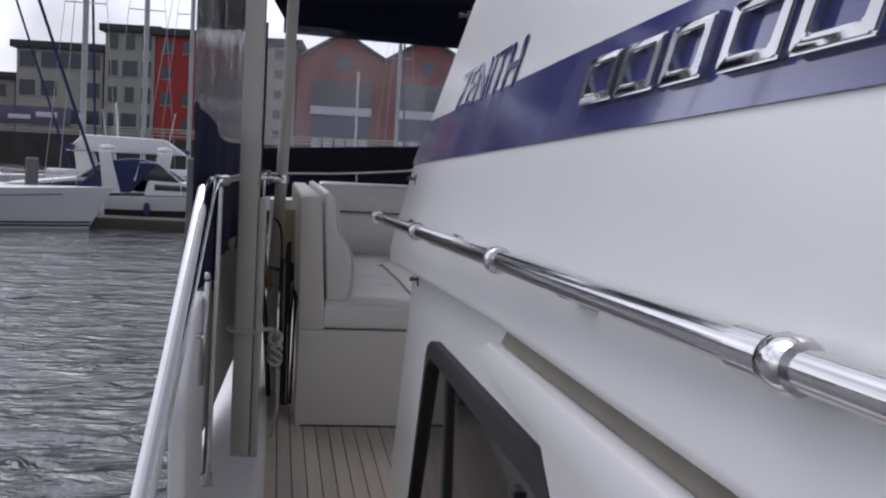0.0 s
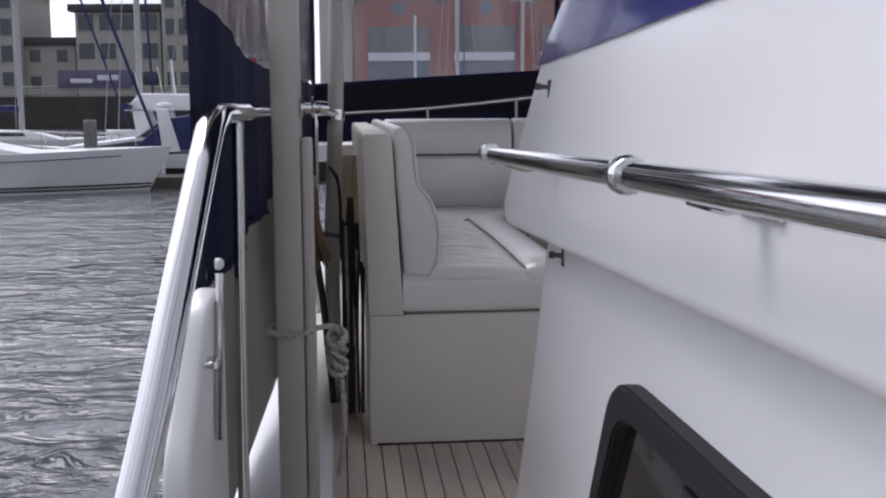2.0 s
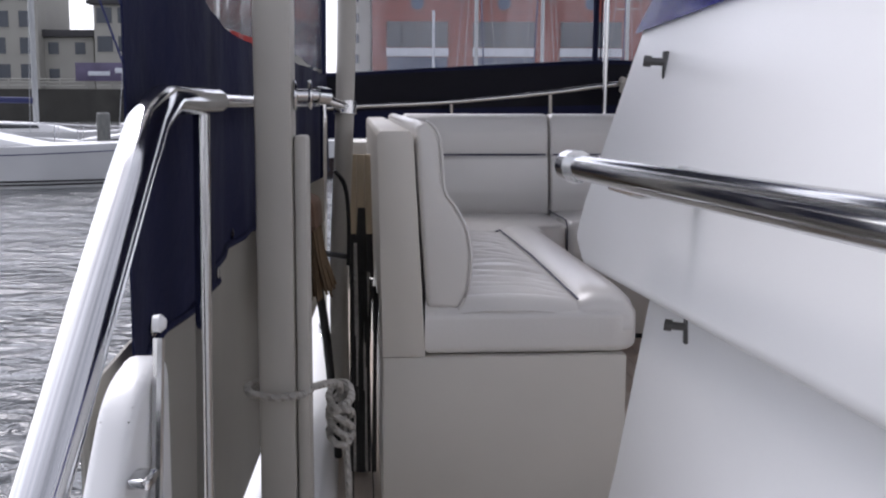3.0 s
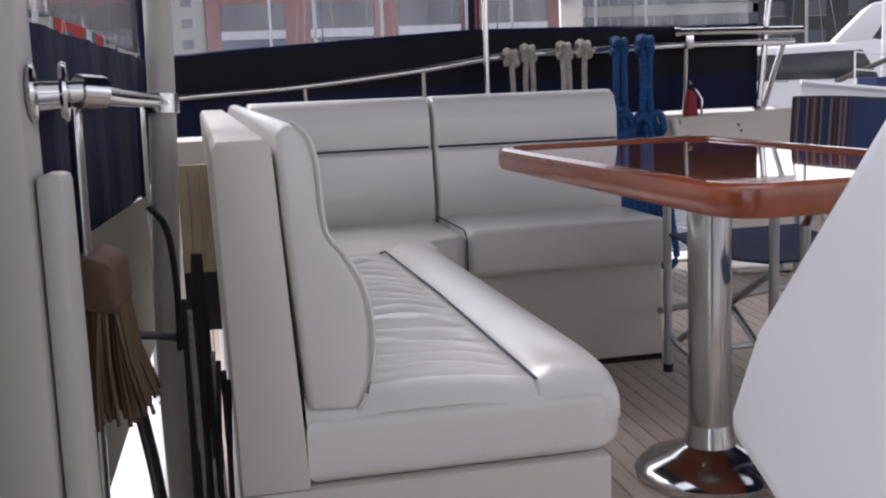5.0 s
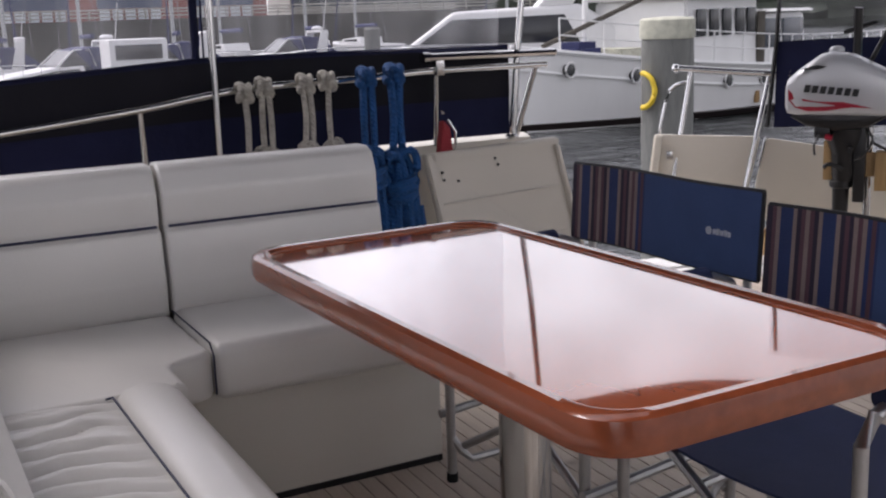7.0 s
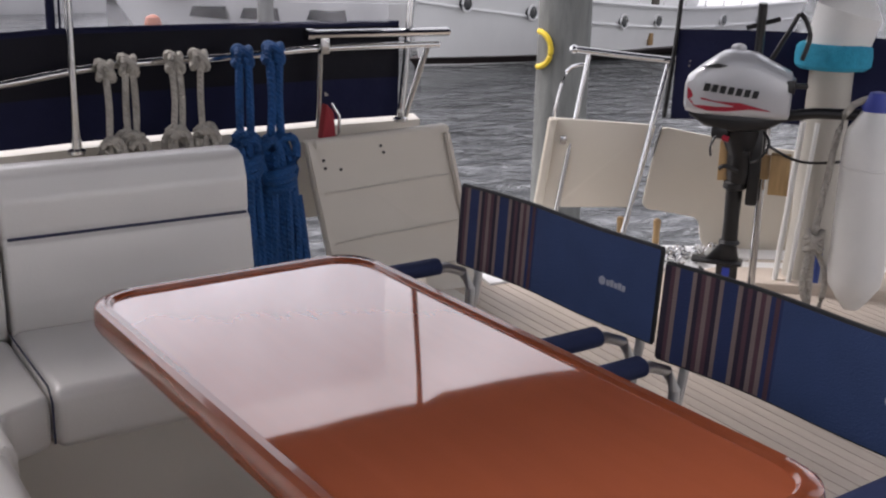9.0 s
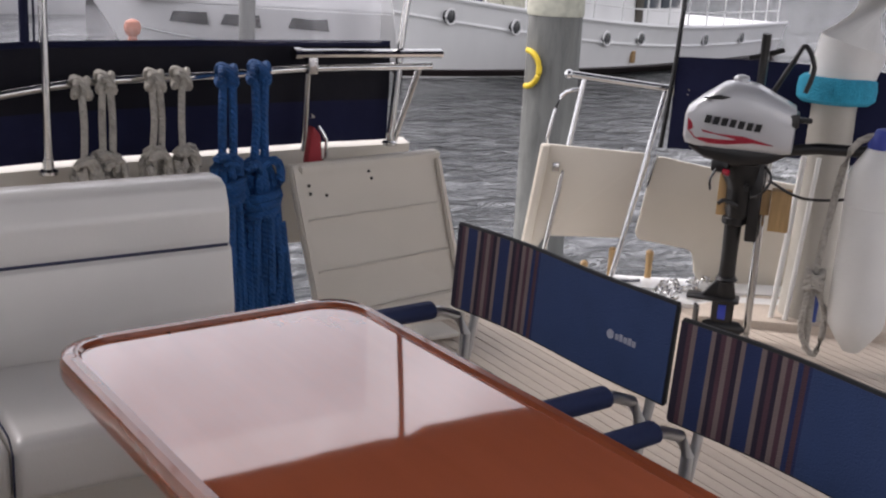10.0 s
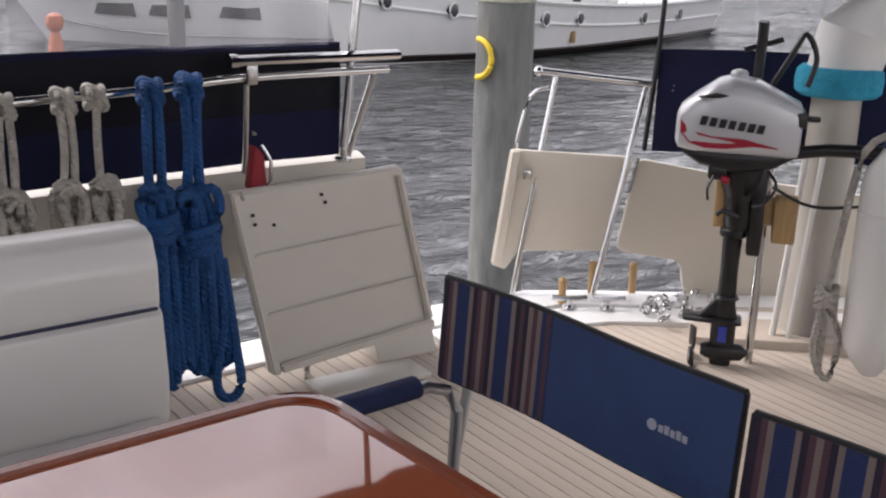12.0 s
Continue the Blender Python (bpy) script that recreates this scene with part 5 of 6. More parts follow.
# ---- surroundings ----
M_SHIPW = mat("weathered_white_paint", (0.74, 0.74, 0.73), 0.5, var=0.08, scale=1.6, dirt=0.15, stretch=(1, 1, 0.3))
M_ANTIF = mat("dark_bottom_paint", (0.03, 0.02, 0.02), 0.7)
M_BOATW = mat("boat_white", (0.68, 0.68, 0.68), 0.3, var=0.04, scale=1.5)
M_DKGL = mat("smoked_glass", (0.02, 0.022, 0.026), 0.15)
M_MAST = mat("anodised_mast", (0.36, 0.37, 0.37), 0.5, 0.3, var=0.1)
M_BLUECOV = mat("blue_cover", (0.02, 0.025, 0.09), 0.8)
M_RENDERG = mat("beige_render", (0.36, 0.35, 0.31), 0.85, var=0.08, scale=0.4)
M_REDP = mat("red_cladding", (0.34, 0.035, 0.03), 0.7, var=0.12, scale=0.5)
M_BRICK = mat("red_brick", (0.24, 0.065, 0.05), 0.9, var=0.2, scale=1.2)
M_DARKR = mat("dark_roof", (0.06, 0.058, 0.06), 0.8, var=0.2, scale=0.6)
M_QUAY = mat("dark_quay_wall", (0.05, 0.048, 0.042), 0.9, var=0.4, scale=0.5, dirt=0.4)
M_GLZ = mat("building_glass", (0.05, 0.06, 0.075), 0.15)
M_SIGN = mat("white_sign", (0.6, 0.62, 0.66), 0.5)
M_SIGNB = mat("blue_sign", (0.06, 0.08, 0.14), 0.5)
M_WOODD = mat("pontoon_timber", (0.07, 0.062, 0.05), 0.85, var=0.3, scale=3)
M_PURP = mat("purple_banner", (0.12, 0.10, 0.17), 0.6, var=0.3, scale=0.8)
M_TREE = mat("bare_scrub", (0.05, 0.06, 0.045), 0.95, var=0.5, scale=2)

# mooring pile
pile = thing("mooring_pile", "weathered grey timber mooring pile with a mossy pale cap", "mooring pile", m=pose(5.3, 10.65, 0))
rp = random.Random(3)
bm = bmesh.new()
rings = []
for j in range(25):
    z = -4 + 5.12 * j / 24
    rings.append([bm.verts.new(((0.205 + 0.007 * math.sin(k * 2.6) + rp.uniform(-0.004, 0.004)) * math.cos(2 * math.pi * k / 22), (0.205 + 0.006 * math.cos(k * 1.7)) * math.sin(2 * math.pi * k / 22), z)) for k in range(22)])
for A, C in zip(rings, rings[1:]):
    for k in range(22):
        bm.faces.new((A[k], A[(k + 1) % 22], C[(k + 1) % 22], C[k]))
bm.faces.new(rings[-1])
part("shaft", bm, M_PILE, pile)
part("cap", lathe([(0.213, 1.08), (0.217, 1.10), (0.215, 1.225), (0.195, 1.24), (0.05, 1.25)], 22), M_MOSS, pile, "pale mossy cap")
side, front_ = Vector((0.8, -0.6, 0)), Vector((-0.6, -0.8, 0))
arc = []
for k in range(17):
    th = math.radians(-88 + 176 * k / 16)
    r_ = -0.19 + 0.105 * math.cos(th)
    arc.append(side * r_ + front_ * (math.sqrt(max(0.0, 0.22 ** 2 - r_ * r_)) + 0.012) + Vector((0, 0, 0.685 + 0.135 * math.sin(th))))
part("yellow_grip", tube(arc, 0.022, 8), M_YELLOW, pile, "yellow curved plastic grip")


def boat_hull(L, B, F, sheer, rake=0.12, n=14, low=-0.35):
    """Hull along x, bow at +x end, waterline at z = 0; a closed shell with its deck."""
    secs = []
    for i in range(n + 1):
        s = i / n
        b = B / 2 * (1 - max(0, (s - 0.45) / 0.55) ** 2.2) * (0.86 + 0.14 * min(1, s / 0.25))
        b = max(b, 0.02)
        top = F + sheer * max(0, s - 0.3) ** 2 / 0.49
        x = -L / 2 + L * s
        fl = rake * L * max(0, (s - 0.6) / 0.4)
        secs.append([(x - fl * 0.55, -b * 0.55, low), (x - fl * 0.45, -b * 0.85, 0.0), (x, -b, top), (x, b, top), (x - fl * 0.45, b * 0.85, 0.0), (x - fl * 0.55, b * 0.55, low)])
    return loft(secs)


def box_on(parent, name, x0, x1, y0, y1, z0, z1, material, bev=0.03, taper=0.0):
    bm = box(x0, x1, y0, y1, z0, z1)
    for v in bm.verts:
        if v.co.z > (z0 + z1) / 2:
            v.co.x += taper * (1 if v.co.x < (x0 + x1) / 2 else -1)
            v.co.y *= 0.92
    bmesh.ops.bevel(bm, geom=bm.edges[:], offset=bev, segments=2, affect="EDGES")
    return part(name, bm, material, parent)


# the old white ship astern
ship = thing("old_motor_ship", "old white wooden motor ship with portholes and wheelhouse", "ship", m=pose(18.7, 27.75, WATER, 0, 0, 199.6))
part("hull", boat_hull(16.0, 4.4, 1.08, 0.85, 0.07, 20), M_SHIPW, ship)
part("boot_top", boat_hull(15.8, 4.42, 0.16, 0.03, 0.07, 20), M_ANTIF, ship)
for sgn in (1,):
    for zoff, rr_ in ((-0.50, 0.045), (0.0, 0.06)):
        line = []
        for k in range(21):
            s = k / 20
            b = 2.2 * (1 - max(0, (s - 0.45) / 0.55) ** 2.2) * (0.86 + 0.14 * min(1, s / 0.25))
            top = 1.08 + 0.85 * max(0, s - 0.3) ** 2 / 0.49
            f = (top + zoff) / top
            line.append((-8.0 + 16.0 * s - 0.07 * 16.0 * max(0, (s - 0.6) / 0.4) * 0.45 * (1 - f), max(b, 0.03) * (0.85 + 0.15 * f) + 0.01, top + zoff))
        part("rubbing_strake", tube(line, rr_, 6), M_SHIPW, ship)
    for px, pz in ((6.7, 1.36), (5.1, 1.15), (2.3, 0.88), (0.95, 0.86), (-2.35, 0.74), (-4.6, 0.74)):
        st = (px + 8.0) / 16.0
        hb = 2.2 * (1 - max(0, (st - 0.45) / 0.55) ** 2.2) * (0.86 + 0.14 * min(1, st / 0.25)) * 0.955
        ph = part("porthole", lathe([(0.16, -0.08), (0.16, 0.03), (0.13, 0.04)], 14, pose(px, hb, pz, -90, 0, 0)), M_DKGL, ship)
        part("rim", tube([(px + 0.17 * math.cos(t), hb + 0.03, pz + 0.17 * math.sin(t)) for t in (2 * math.pi * j / 14 for j in range(14))], 0.028, 6, closed=True), M_SHIPW, ph)
    part("scupper_stain", box(1.0, 1.15, 1.90, 1.99, 0.25, 0.55, 0.02), mat("rust_stain", (0.30, 0.19, 0.09), 0.9), ship)
box_on(ship, "wheelhouse", 0.2, 3.4, -1.5, 1.5, 1.1, 2.85, M_SHIPW, 0.05, 0.05)
box_on(ship, "deckhouse", -2.2, 0.16, -1.45, 1.45, 1.1, 2.45, M_SHIPW, 0.05, 0.02)
box_on(ship, "wheelhouse_roof", 0.0, 3.6, -1.65, 1.65, 2.86, 2.98, M_SHIPW, 0.03)
box_on(ship, "deckhouse_roof", -2.4, 0.0, -1.55, 1.55, 2.46, 2.54, M_SHIPW, 0.03)
for x0 in (0.45, 0.95, 1.55, 2.1, 2.65):
    part("window_pane", box(x0, x0 + 0.38, 1.44, 1.50, 1.95, 2.6, 0.02), M_DKGL, ship)
for x0, x1 in ((-2.0, -1.0), (-0.85, -0.05)):
    part("window_pane", box(x0, x1, 1.38, 1.45, 1.55, 2.3, 0.02), M_GLZ, ship)
part("door", box(0.05, 0.4, 1.47, 1.53, 1.15, 2.5, 0.02), M_WOODD, ship)
def ship_side(x):
    st = (x + 8.0) / 16.0
    return 2.2 * (1 - max(0, (st - 0.45) / 0.55) ** 2.2) * (0.86 + 0.14 * min(1, st / 0.25)) - 0.08, 1.08 + 0.85 * max(0, st - 0.3) ** 2 / 0.49


for k in range(15):
    x = -7.4 + k * 1.02
    b_, z_ = ship_side(x)
    part("rail_post", tube([(x, b_, z_), (x, b_, z_ + 0.75)], 0.022, 6), M_SHIPW, ship)
for dz in (0.38, 0.75):
    part("rail_wire", tube([(-7.4 + k * 1.02, ship_side(-7.4 + k * 1.02)[0], ship_side(-7.4 + k * 1.02)[1] + dz) for k in range(15)], 0.02, 6), M_SHIPW, ship)
part("derrick", tube([(7.0, 0.1, 1.9), (3.0, 0.4, 3.1)], 0.06, 8), M_WOODD, ship)
part("mast", tube([(5.4, 0, 1.3), (5.4, 0, 5.5)], 0.07, 8), M_SHIPW, ship)
box_on(ship, "deck_locker", 3.9, 5.0, -0.6, 0.8, 1.2, 1.75, M_MOSS, 0.05)
box_on(ship, "covered_winch", 5.2, 6.1, -0.45, 0.45, 1.35, 1.95, M_BLUECOV, 0.15)

# modern motor yacht astern
my = thing("motor_yacht", "sleek white motor yacht with dark hull windows", "motor boat", m=pose(11.8, 30.4, WATER, 0, 0, 155))
part("hull", boat_hull(11.5, 3.6, 1.15, 0.06, 0.16, 18), M_BOATW, my)
part("spray_rail", tube([(-5.5, 1.74, 0.28), (0, 1.80, 0.28), (2.5, 1.5, 0.32), (4.4, 0.55, 0.5)], 0.03, 6, smooth=4), M_MAST, my)
for x0, x1 in ((2.6, 3.6), (1.3, 2.3), (-0.35, 0.65)):
    hw = lambda x: 1.8 * (1 - max(0.0, ((x + 5.75) / 11.5 - 0.45) / 0.55) ** 2.2) * 0.965
    poly = [(x0, 0.68), (x1, 0.72), (x1 - 0.1, 0.97), (x0 + 0.05, 0.99)]
    bm = bmesh.new()
    a = [bm.verts.new((x, hw(x) - 0.10, z)) for x, z in poly]
    b = [bm.verts.new((x, hw(x) + 0.02, z)) for x, z in poly]
    bm.faces.new(b)
    bm.faces.new(a)
    for k in range(4):
        bm.faces.new((a[k], a[(k + 1) % 4], b[(k + 1) % 4], b[k]))
    bmesh.ops.recalc_face_normals(bm, faces=bm.faces[:])
    part("hull_window", bm, M_DKGL, my)
part("coachroof", prism([(4.6, 1.2), (2.4, 1.72), (0.8, 1.9), (-0.4, 2.75), (-3.6, 2.85), (-4.6, 2.2), (-5.3, 1.05)], "y", -1.35, 1.35, 0.12, 3), M_BOATW, my)
part("side_glass", prism([(0.5, 1.95), (-0.35, 2.55), (-3.2, 2.6), (-3.6, 1.9)], "y", -1.38, 1.38, 0.03), M_DKGL, my)
part("radar_arch", prism([(-3.4, 2.8), (-2.5, 2.8), (-3.4, 3.7), (-4.0, 3.75)], "y", -1.3, 1.3, 0.08), M_BOATW, my)
part("bow_rail", tube([(4.9, 0.1, 1.75), (3.0, 1.2, 1.95), (0.5, 1.55, 1.95), (-1.5, 1.6, 1.9)], 0.02, 6, smooth=4), M_STEEL, my)


def cruiser(m, L=8.0, label="white cabin cruiser with a raked windscreen", cover=True):
    c = thing("cabin_cruiser", label, "motor boat", m=m, group="moored boats")
    part("hull", boat_hull(L, L * 0.34, 0.88, 0.28, 0.14, 14), M_BOATW, c)
    part("hull_band", boat_hull(L * 1.002, L * 0.345, 0.46, 0.12, 0.14, 14), M_ANTIF if cover else M_BLUECOV, c)
    part("trunk", prism([(L * 0.36, 0.98), (L * 0.30, 1.12), (L * 0.06, 1.36), (-L * 0.10, 1.40), (-L * 0.12, 0.9)], "y", -L * 0.12, L * 0.12, 0.08, 3), M_BOATW, c)
    for sgn in (-1, 1):
        part("side_window", prism([(L * 0.22, 1.08), (L * 0.05, 1.26), (-L * 0.07, 1.28), (-L * 0.07, 1.10)], "y", sgn * L * 0.118, sgn * L * 0.124, 0.004), M_DKGL, c)
        part("windscreen_frame", tube([(L * 0.05, sgn * L * 0.115, 1.36), (-L * 0.055, sgn * L * 0.10, 1.95), (-L * 0.14, sgn * L * 0.11, 1.95), (-L * 0.16, sgn * L * 0.125, 1.36)], 0.035, 6), M_BOATW, c)
        part("screen_glass", prism([(L * 0.04, 1.38), (-L * 0.055, 1.92), (-L * 0.135, 1.92), (-L * 0.15, 1.38)], "y", sgn * L * 0.108, sgn * L * 0.104, 0.004), M_DKGL, c)
        part("arch_leg", prism([(-L * 0.30, 0.95), (-L * 0.22, 0.95), (-L * 0.27, 2.2), (-L * 0.32, 2.2)], "y", sgn * L * 0.13, sgn * L * 0.115, 0.02), M_BOATW, c)
        for k in range(5):
            x = L * (0.05 + 0.09 * k)
            y = sgn * L * 0.14 * (1 - (max(0.0, x / L - 0.1) / 0.42) ** 2)
            part("stanchion", tube([(x, y, 0.95 + 0.2 * x / L), (x, y * 0.96, 1.45 + 0.2 * x / L)], 0.012, 5), M_STEEL, c)
    part("screen_front", prism([(L * 0.045, 1.37), (L * 0.04, 1.37), (-L * 0.058, 1.94), (-L * 0.052, 1.94)], "y", -L * 0.10, L * 0.10), M_DKGL, c)
    part("arch_top", box(-L * 0.325, -L * 0.265, -L * 0.115, L * 0.115, 2.18, 2.28, 0.03), M_BOATW, c)
    part("radar", lathe([(0.05, 0.0), (0.24, 0.02), (0.26, 0.09), (0.2, 0.16), (0.05, 0.18)], 14, pose(-L * 0.295, 0, 2.285)), M_BOATW, c)
    part("aerial", tube([(-L * 0.30, L * 0.09, 2.28), (-L * 0.33, L * 0.09, 3.6)], 0.018, 5), M_BOATW, c)
    if cover:
        part("canopy", prism([(-L * 0.06, 1.93), (-L * 0.16, 2.06), (-L * 0.27, 1.98), (-L * 0.44, 1.02), (-L * 0.18, 0.98)], "y", -L * 0.112, L * 0.112, 0.06, 3), M_BLUECOV, c)
    part("pulpit", tube([(L * 0.05, L * 0.135, 1.46), (L * 0.28, L * 0.115, 1.5), (L * 0.44, L * 0.05, 1.58), (L * 0.48, 0, 1.6), (L * 0.44, -L * 0.05, 1.58), (L * 0.28, -L * 0.115, 1.5), (L * 0.05, -L * 0.135, 1.46)], 0.02, 6, smooth=3), M_STEEL, c)
    for k in range(3):
        x = L * (-0.3 + 0.2 * k)
        part("hanging_fender", lathe([(0.02, 0.72), (0.09, 0.62), (0.10, 0.25), (0.03, 0.12)], 10, pose(x, -L * 0.178, 0)), M_BLUECOV if k == 1 else M_BOATW, c)
    return c


def yacht(m, L=11.0, H=14.0, label="white sailing yacht with a tall bare mast"):
    c = thing("sailing_yacht", label, "sailing boat", m=m, group="moored yachts")
    part("hull", boat_hull(L, L * 0.3, 1.05, 0.18, 0.12, 16), M_BOATW, c)
    part("coachroof", prism([(L * 0.22, 1.1), (L * 0.1, 1.42), (-L * 0.2, 1.55), (-L * 0.22, 1.05)], "y", -L * 0.09, L * 0.09, 0.06, 2), M_BOATW, c)
    part("cabin_window", prism([(L * 0.08, 1.25), (L * 0.07, 1.37), (-L * 0.16, 1.44), (-L * 0.16, 1.25)], "y", -L * 0.0935, L * 0.0935, 0.01), M_DKGL, c)
    part("mast", tube([(L * 0.06, 0, 1.2), (L * 0.06, 0, H)], 0.11, 8), M_MAST, c)
    part("boom", tube([(L * 0.05, 0, 2.3), (-L * 0.3, 0, 2.35)], 0.12, 8), M_BLUECOV, c)
    part("forestay", tube([(L * 0.47, 0, 1.3), (L * 0.07, 0, H - 0.6)], 0.05, 6), M_BLUECOV, c)
    part("backstay", tube([(-L * 0.48, 0, 1.2), (L * 0.06, 0, H)], 0.014, 5), M_MAST, c)
    for s in (-1, 1):
        part("shroud", tube([(L * 0.05, s * L * 0.14, 1.1), (L * 0.06, s * 0.75, H * 0.55), (L * 0.06, 0, H - 0.3)], 0.012, 5), M_MAST, c)
    part("spreader", tube([(L * 0.06, -0.75, H * 0.55), (L * 0.06, 0.75, H * 0.55)], 0.025, 5), M_MAST, c)
    return c


y1 = yacht(pose(-13.3, 31.2, WATER, 0, 0, 9), 13.0, 17.0, "white sailing yacht with twin dark waterline stripes")
for z in (0.10, 0.19):
    line = []
    for k in range(17):
        s = k / 16
        b = 1.95 * (1 - max(0, (s - 0.45) / 0.55) ** 2.2) * (0.86 + 0.14 * min(1, s / 0.25))
        line.append((-6.5 + 13 * s - 0.12 * 13 * max(0, (s - 0.6) / 0.4) * 0.40, -max(b, 0.02) * (0.85 + 0.15 * z / 1.05) - 0.012, z))
    part("waterline_stripe", tube(line, 0.028, 6), M_BLKMET, y1)
part("hull_port", box(1.2, 1.75, -1.9, -1.80, 0.62, 0.72, 0.02), M_DKGL, y1)
part("sheer_line", tube([(-6.2, -1.72, 0.86), (-2, -1.97, 0.86), (0.5, -1.97, 0.87), (3, -1.72, 0.92), (5.2, -0.9, 1.0)], 0.015, 5, smooth=4), M_BLUECOV, y1)
yacht(pose(-16.0, 44, WATER, 0, 0, 15), 10, 14)
yacht(pose(-9.0, 47, WATER, 0, 0, 100), 10, 15)
yacht(pose(-10.2, 41.5, WATER, 0, 0, 96), 9.5, 14)
yacht(pose(-8.1, 52, WATER, 0, 0, 80), 11, 16)
cruiser(pose(-8.7, 37.0, WATER, 0, 0, 192), 8.0, "white sports cruiser with a navy canopy and raked arch")
cruiser(pose(-5.9, 36.0, WATER, 0, 0, 8), 6.8, "white cruiser with a dark hull and navy cover")
fly = cruiser(pose(-7.2, 41.0, WATER, 0, 0, 8), 9.0, "tall white flybridge cruiser behind the pontoon", False)
part("flybridge", prism([(1.0, 2.2), (0.2, 2.75), (-2.6, 2.8), (-3.2, 2.2)], "y", -1.1, 1.1, 0.08), M_BOATW, fly)
part("radar_mast", tube([(-1.5, 0, 2.8), (-1.6, 0, 4.0)], 0.05, 6), M_BOATW, fly)
for i, (x, y, r, H) in enumerate(((2.0, 62, 80, 15), (6.5, 70, 95, 16), (11.0, 66, 85, 14), (15.5, 74, 100, 16), (20.5, 72, 88, 15), (26, 78, 95, 15), (34, 70, 90, 14), (44, 66, 90, 15))):
    yacht(pose(x, y, WATER, 0, 0, r), 9.5, H)
for x, y, r in ((3.2, 46, 200), (7.4, 50, 170), (13, 52, 185), (0.5, 58, 180)):
    cruiser(pose(x, y, WATER, 0, 0, r), 7.0, "small white cruiser moored far astern")
cat = thing("catamaran", "white work boat with a small wheelhouse", "boat", m=pose(5.4, 43, WATER, 0, 0, 185))
part("hull", boat_hull(6.0, 2.4, 0.8, 0.25, 0.1), M_BOATW, cat)
part("wheelhouse", box(-1.2, 0.8, -0.8, 0.8, 0.8, 2.3, 0.08), M_BOATW, cat)
part("window_pane", box(-1.0, 0.6, -0.83, 0.83, 1.6, 2.1, 0.02), M_DKGL, cat)

buoy = thing("marker_buoy", "faded orange marker buoy with a ball top", "buoy", m=pose(5.45, 24.0, WATER))
part("body", lathe([(0.10, -0.3), (0.20, 0.0), (0.17, 0.45), (0.11, 0.85), (0.07, 0.98)], 16), mat("faded_orange", (0.48, 0.17, 0.10), 0.6, var=0.15), buoy)
part("ball", lathe([(0.05, 0.96), (0.13, 1.02), (0.16, 1.13), (0.13, 1.24), (0.04, 1.29)], 16), bpy.data.materials["faded_orange"], buoy)

pont = thing("pontoon", "low timber marina pontoon with dark fenders", "pontoon", kind="structure")
part("deck", box(-30, -4.8, 32.6, 34.0, WATER - 0.1, WATER + 0.32, 0.04), M_WOODD, pont)
part("deck", box(-4, 40, 55, 56.5, WATER - 0.1, WATER + 0.45, 0.04), M_WOODD, pont)
for x, y, h in ((-9.9, 34.6, 1.9), (-4.62, 32.3, 2.15), (9.4, 29.0, 2.4), (-18, 34.6, 1.7)):
    pp = thing("marina_pile", "dark timber marina pile rising from the water", "mooring pile", m=pose(x, y, WATER), group="marina piles")
    part("shaft", lathe([(0.2, -2), (0.2, h), (0.15, h + 0.05)], 12), M_PILE, pp)

# quay wall and fence
QZ = 2.4
quay = thing("quay", "dark stone quay wall with a timber fender fence", "quay", kind="structure")
part("quay_wall", box(-160, 200, 130, 190, -4, QZ, 0.1), M_QUAY, quay)
for z in (QZ + 0.35, QZ + 0.75, QZ + 1.1):
    part("fence_rail", tube([(-110, 129.6, z), (120, 129.6, z)], 0.09, 5), M_RENDERG, quay)
for k in range(60):
    part("fence_post", box(-0.1, 0.1, -0.1, 0.1, 0, 1.2, 0.02), M_RENDERG, quay, m=pose(-80 + k * 3.0, 129.6, QZ))
part("bank_scrub", sheet(lambda u, v: (60 + u * 160, 128 - u * 60 + 3 * noise.noise(Vector((u * 30, v * 3, 0))), -1.3 + v * (4 + 1.6 * noise.noise(Vector((u * 40, 1, 0))))), 60, 4, 0.5), M_TREE, quay)


def block(name, label, az0, az1, D, z1, wall, roof=M_DARKR, floors=4, cols=4, ww=1.3, wh=1.5, skip=0, over=0.7):
    """A flat-roofed building between two bearings as seen from the deck, at distance D."""
    am = radians((az0 + az1) / 2)
    b = thing(name, label, "building", m=pose(D * math.tan(am), D, QZ, 0, 0, 0))
    Wd = D * (math.tan(radians(az1)) - math.tan(radians(az0)))
    H = z1 - QZ
    part("wall", box(-Wd / 2, Wd / 2, 0, 12, 0, H), wall, b, smooth=False)
    part("roof", box(-Wd / 2 - over, Wd / 2 + over, -over, 12.5, H + 0.01, H + 0.9, 0.05), roof, b)
    fh = H / floors
    for f in range(floors):
        for c in range(cols):
            if (f * 3 + c * 2) % 7 < skip:
                continue
            x = -Wd / 2 + Wd * (c + 0.5) / cols
            z = f * fh + fh * 0.35
            w = ww * (1.7 if (c == cols // 2 and f % 2 == 0 and cols > 2) else 1)
            win = part("window", box(x - w / 2, x + w / 2, -0.06, 0.02, z, z + wh), M_GLZ, b, smooth=False)
            part("frame", box(x - w / 2 - 0.08, x + w / 2 + 0.08, -0.10, 0.0, z - 0.12, z - 0.02), M_RENDERG, win, smooth=False)
    return b


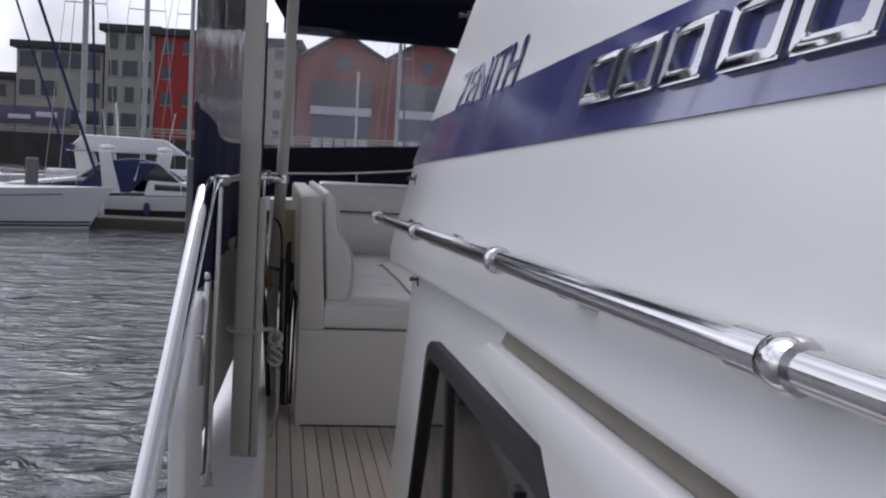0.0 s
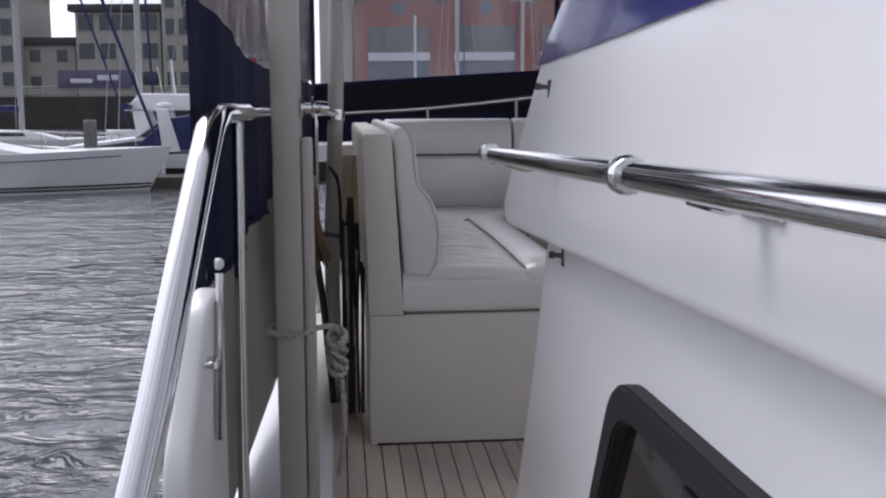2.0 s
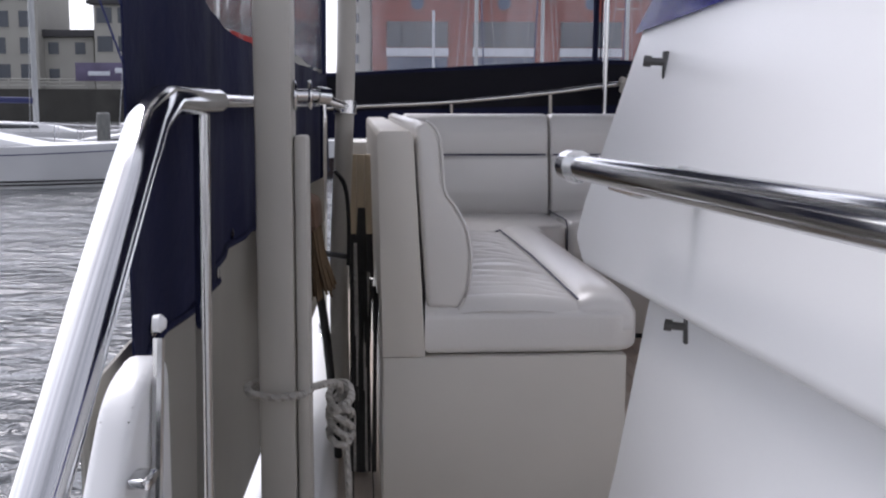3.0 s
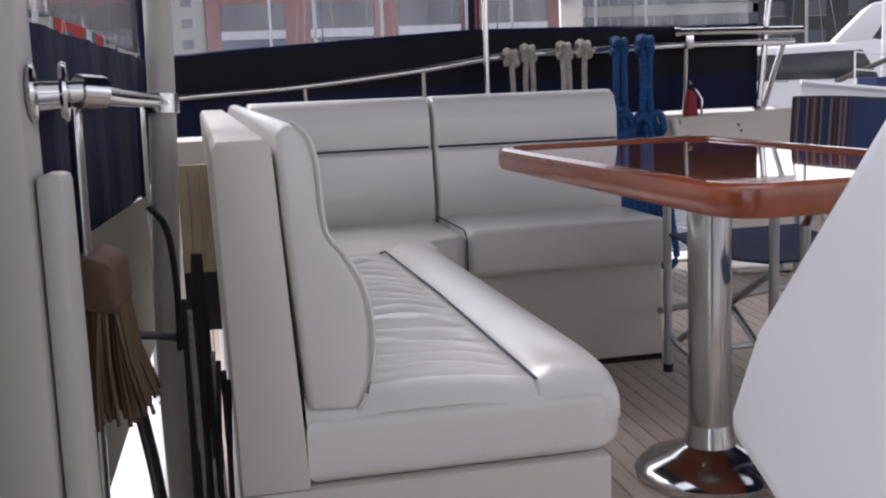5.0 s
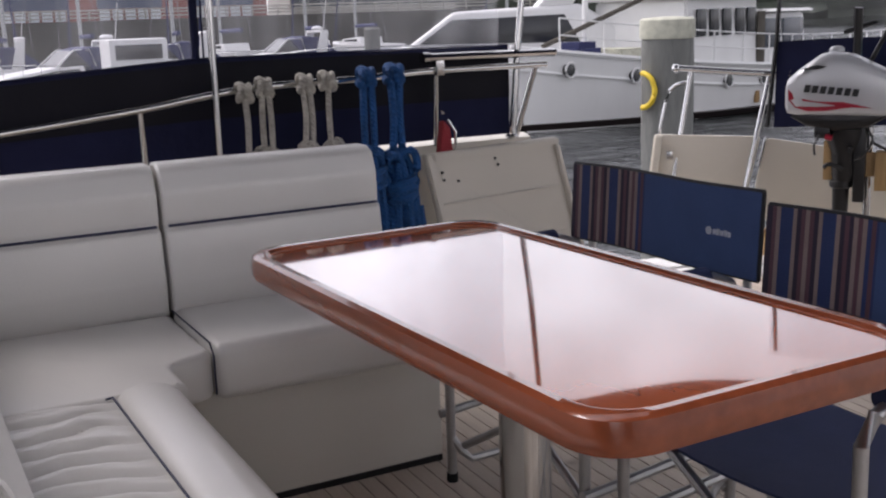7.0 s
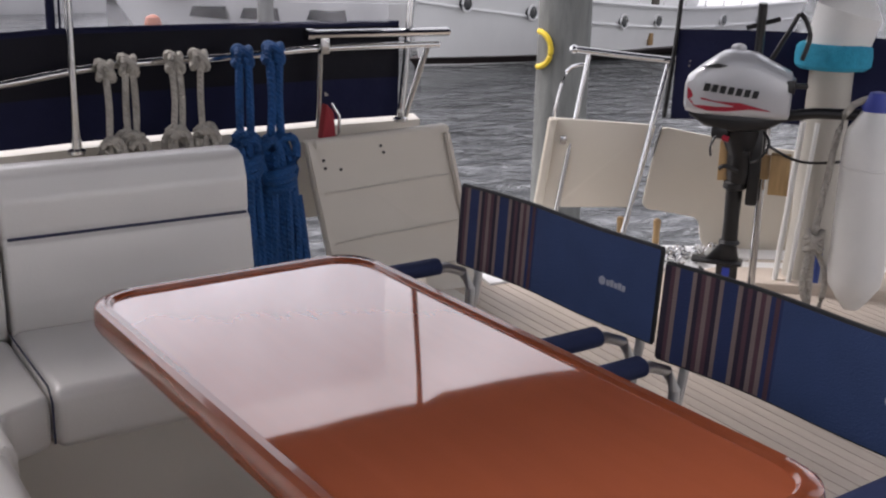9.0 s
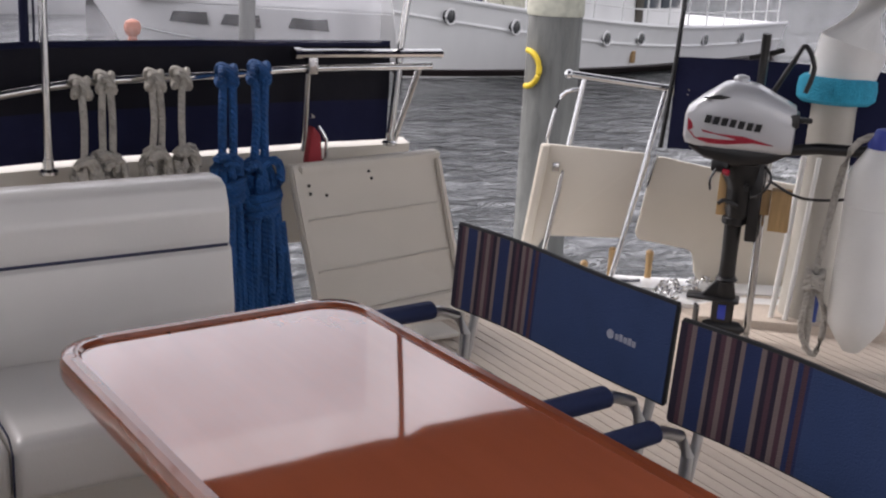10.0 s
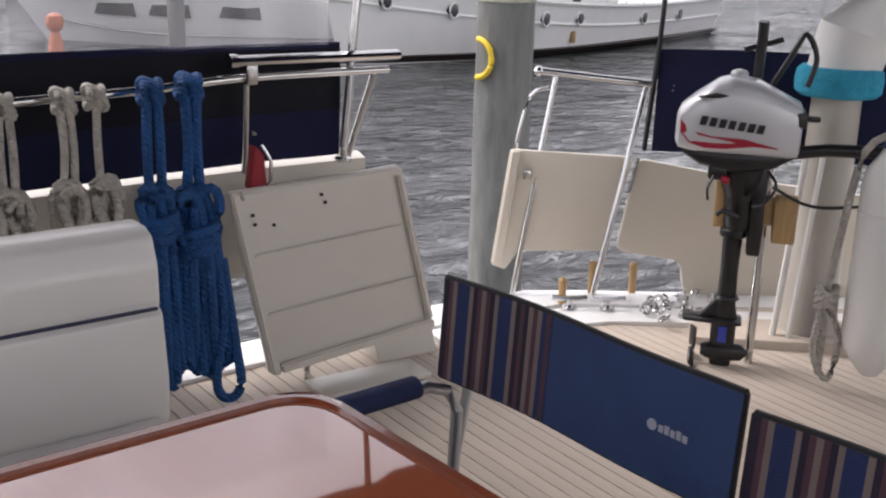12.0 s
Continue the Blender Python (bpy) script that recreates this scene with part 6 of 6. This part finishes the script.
block("apartment_building", "beige apartment building with dark flat roof on the quay", -17.1, -13.1, 140, 12.9, M_RENDERG, floors=3, cols=4, ww=1.9, wh=1.9, skip=1)
block("apartment_building", "taller beige apartment building with a dark stair bay", -13.0, -10.6, 139, 15.4, M_RENDERG, floors=4, cols=3, ww=1.1, wh=1.9)
block("apartment_building", "red-clad apartment building on the quay", -10.55, -8.45, 138.6, 15.2, M_REDP, floors=4, cols=2, ww=1.3, wh=1.5, skip=2)
block("apartment_building", "beige apartment building with narrow windows", -8.4, -6.3, 139, 15.2, M_RENDERG, floors=4, cols=3, ww=1.0, wh=1.8)
block("apartment_building", "low beige block at the far end of the quay", -19.6, -17.15, 142, 9.0, M_RENDERG, floors=2, cols=2)
block("apartment_building", "brown-topped beige apartment building", -24.2, -19.7, 140, 15.5, M_RENDERG, floors=4, cols=4, ww=1.4, wh=2.0)
block("apartment_building", "red-clad apartment building further along the quay", -28, -24.3, 140, 15.5, M_REDP, floors=4, cols=3)
block("apartment_building", "beige stair tower beside the brick warehouse", -5.2, -3.55, 139, 14.8, M_RENDERG, floors=5, cols=1, ww=1.3, wh=1.1)
block("office_building", "grey office building across the harbour", 15.5, 24, 150, 12, M_RENDERG, floors=3, cols=10, ww=2.4, wh=1.8)
block("office_building", "dark blue-grey industrial building", 25, 44, 150, 10.5, M_DARKR, floors=2, cols=12, ww=3.0, wh=2.0)

# gabled brick warehouse
bw = thing("brick_warehouse", "red brick warehouse with gables and wide shop fronts", "building", m=pose(0, 138, QZ))


def bx_(a):
    return 138 * math.tan(radians(a))


gab = [(bx_(-3.45), 0), (bx_(-3.45), 11.2), (bx_(-1.1), 14.4), (bx_(1.1), 11.3), (bx_(3.2), 14.2), (bx_(5.3), 11.3), (bx_(7.5), 14.2), (bx_(9.7), 11.3), (bx_(11.9), 14.2), (bx_(14.2), 11.2), (bx_(14.2), 0)]
part("wall", prism(gab, "y", 0, 14), M_BRICK, bw, smooth=False)
for k in range(4):
    a0 = -3.45 + 4.4 * k
    c = bx_(a0 + 2.3)
    for s in (-1, 1):
        part("roof_edge", tube([(c + s * 5.4, -0.3, 11.2), (c, -0.3, 14.4)], 0.28, 6), M_DARKR, bw)
    wp = part("window", box(c - 3.7, c + 3.7, -0.25, 0.05, 5.3, 8.4), M_GLZ, bw, smooth=False)
    for j in range(5):
        part("mullion", box(c - 3.7 + 1.85 * j - 0.06, c - 3.7 + 1.85 * j + 0.06, -0.32, -0.255, 5.3, 8.4), M_DARKR, wp, smooth=False)
    part("fascia", box(c - 3.8, c + 3.8, -0.5, -0.02, 4.2, 5.2), M_SIGN, bw, smooth=False)
    part("shop_glass", box(c - 3.7, c + 3.7, -0.3, 0.0, 1.4, 4.1), M_SIGNB, bw, smooth=False)
    for j in range(5):
        part("shop_board", box(c - 3.5 + 1.45 * j, c - 2.35 + 1.45 * j, -0.45, -0.31, 0.1, 1.35), M_SIGN, bw, smooth=False)
    part("round_sign", lathe([(0.8, 0), (0.8, 0.15)], 16, pose(c, -0.1, 10.6, 90, 0, 0)), M_SIGNB, bw)
pl_ = thing("flag_pole", "white flag pole on the quay", "pole", m=pose(bx_(-0.3), 129, QZ))
part("pole", tube([(0, 0, 0), (0, 0, 9)], 0.16, 8), M_SIGN, pl_)
ban = thing("quay_banner", "long purple banner tied to the quay fence", "banner")
part("sheet", box(-42, -33.5, 129.2, 129.3, QZ + 0.9, QZ + 3.0, 0.01), M_PURP, ban)
part("pale_shape", box(-40.5, -38, 129.1, 129.18, QZ + 1.5, QZ + 2.0, 0.01), M_SIGN, ban)
part("pale_shape", box(-37.4, -35, 129.1, 129.18, QZ + 1.8, QZ + 2.4, 0.01), M_SIGN, ban)

# ---- deck planks ----
pm = box(-0.0232, 0.0232, -1.0, 0.0, -0.011, 0.0)
plank = part("plank", pm, M_TEAK, deck, smooth=False)
e0 = plank_end(-0.095)
plank.matrix_basis = pose(-0.095, e0, 0) @ Matrix.Diagonal((1, e0 + 7.0, 1, 1))
pmesh = plank.data
for i in range(1, 104):
    o = new("plank", pmesh)
    o.parent = deck
    ux = -0.095 + 0.05 * i
    e0 = plank_end(ux)
    o.matrix_basis = pose(ux, e0, 0) @ Matrix.Diagonal((1, e0 + 7.0, 1, 1))
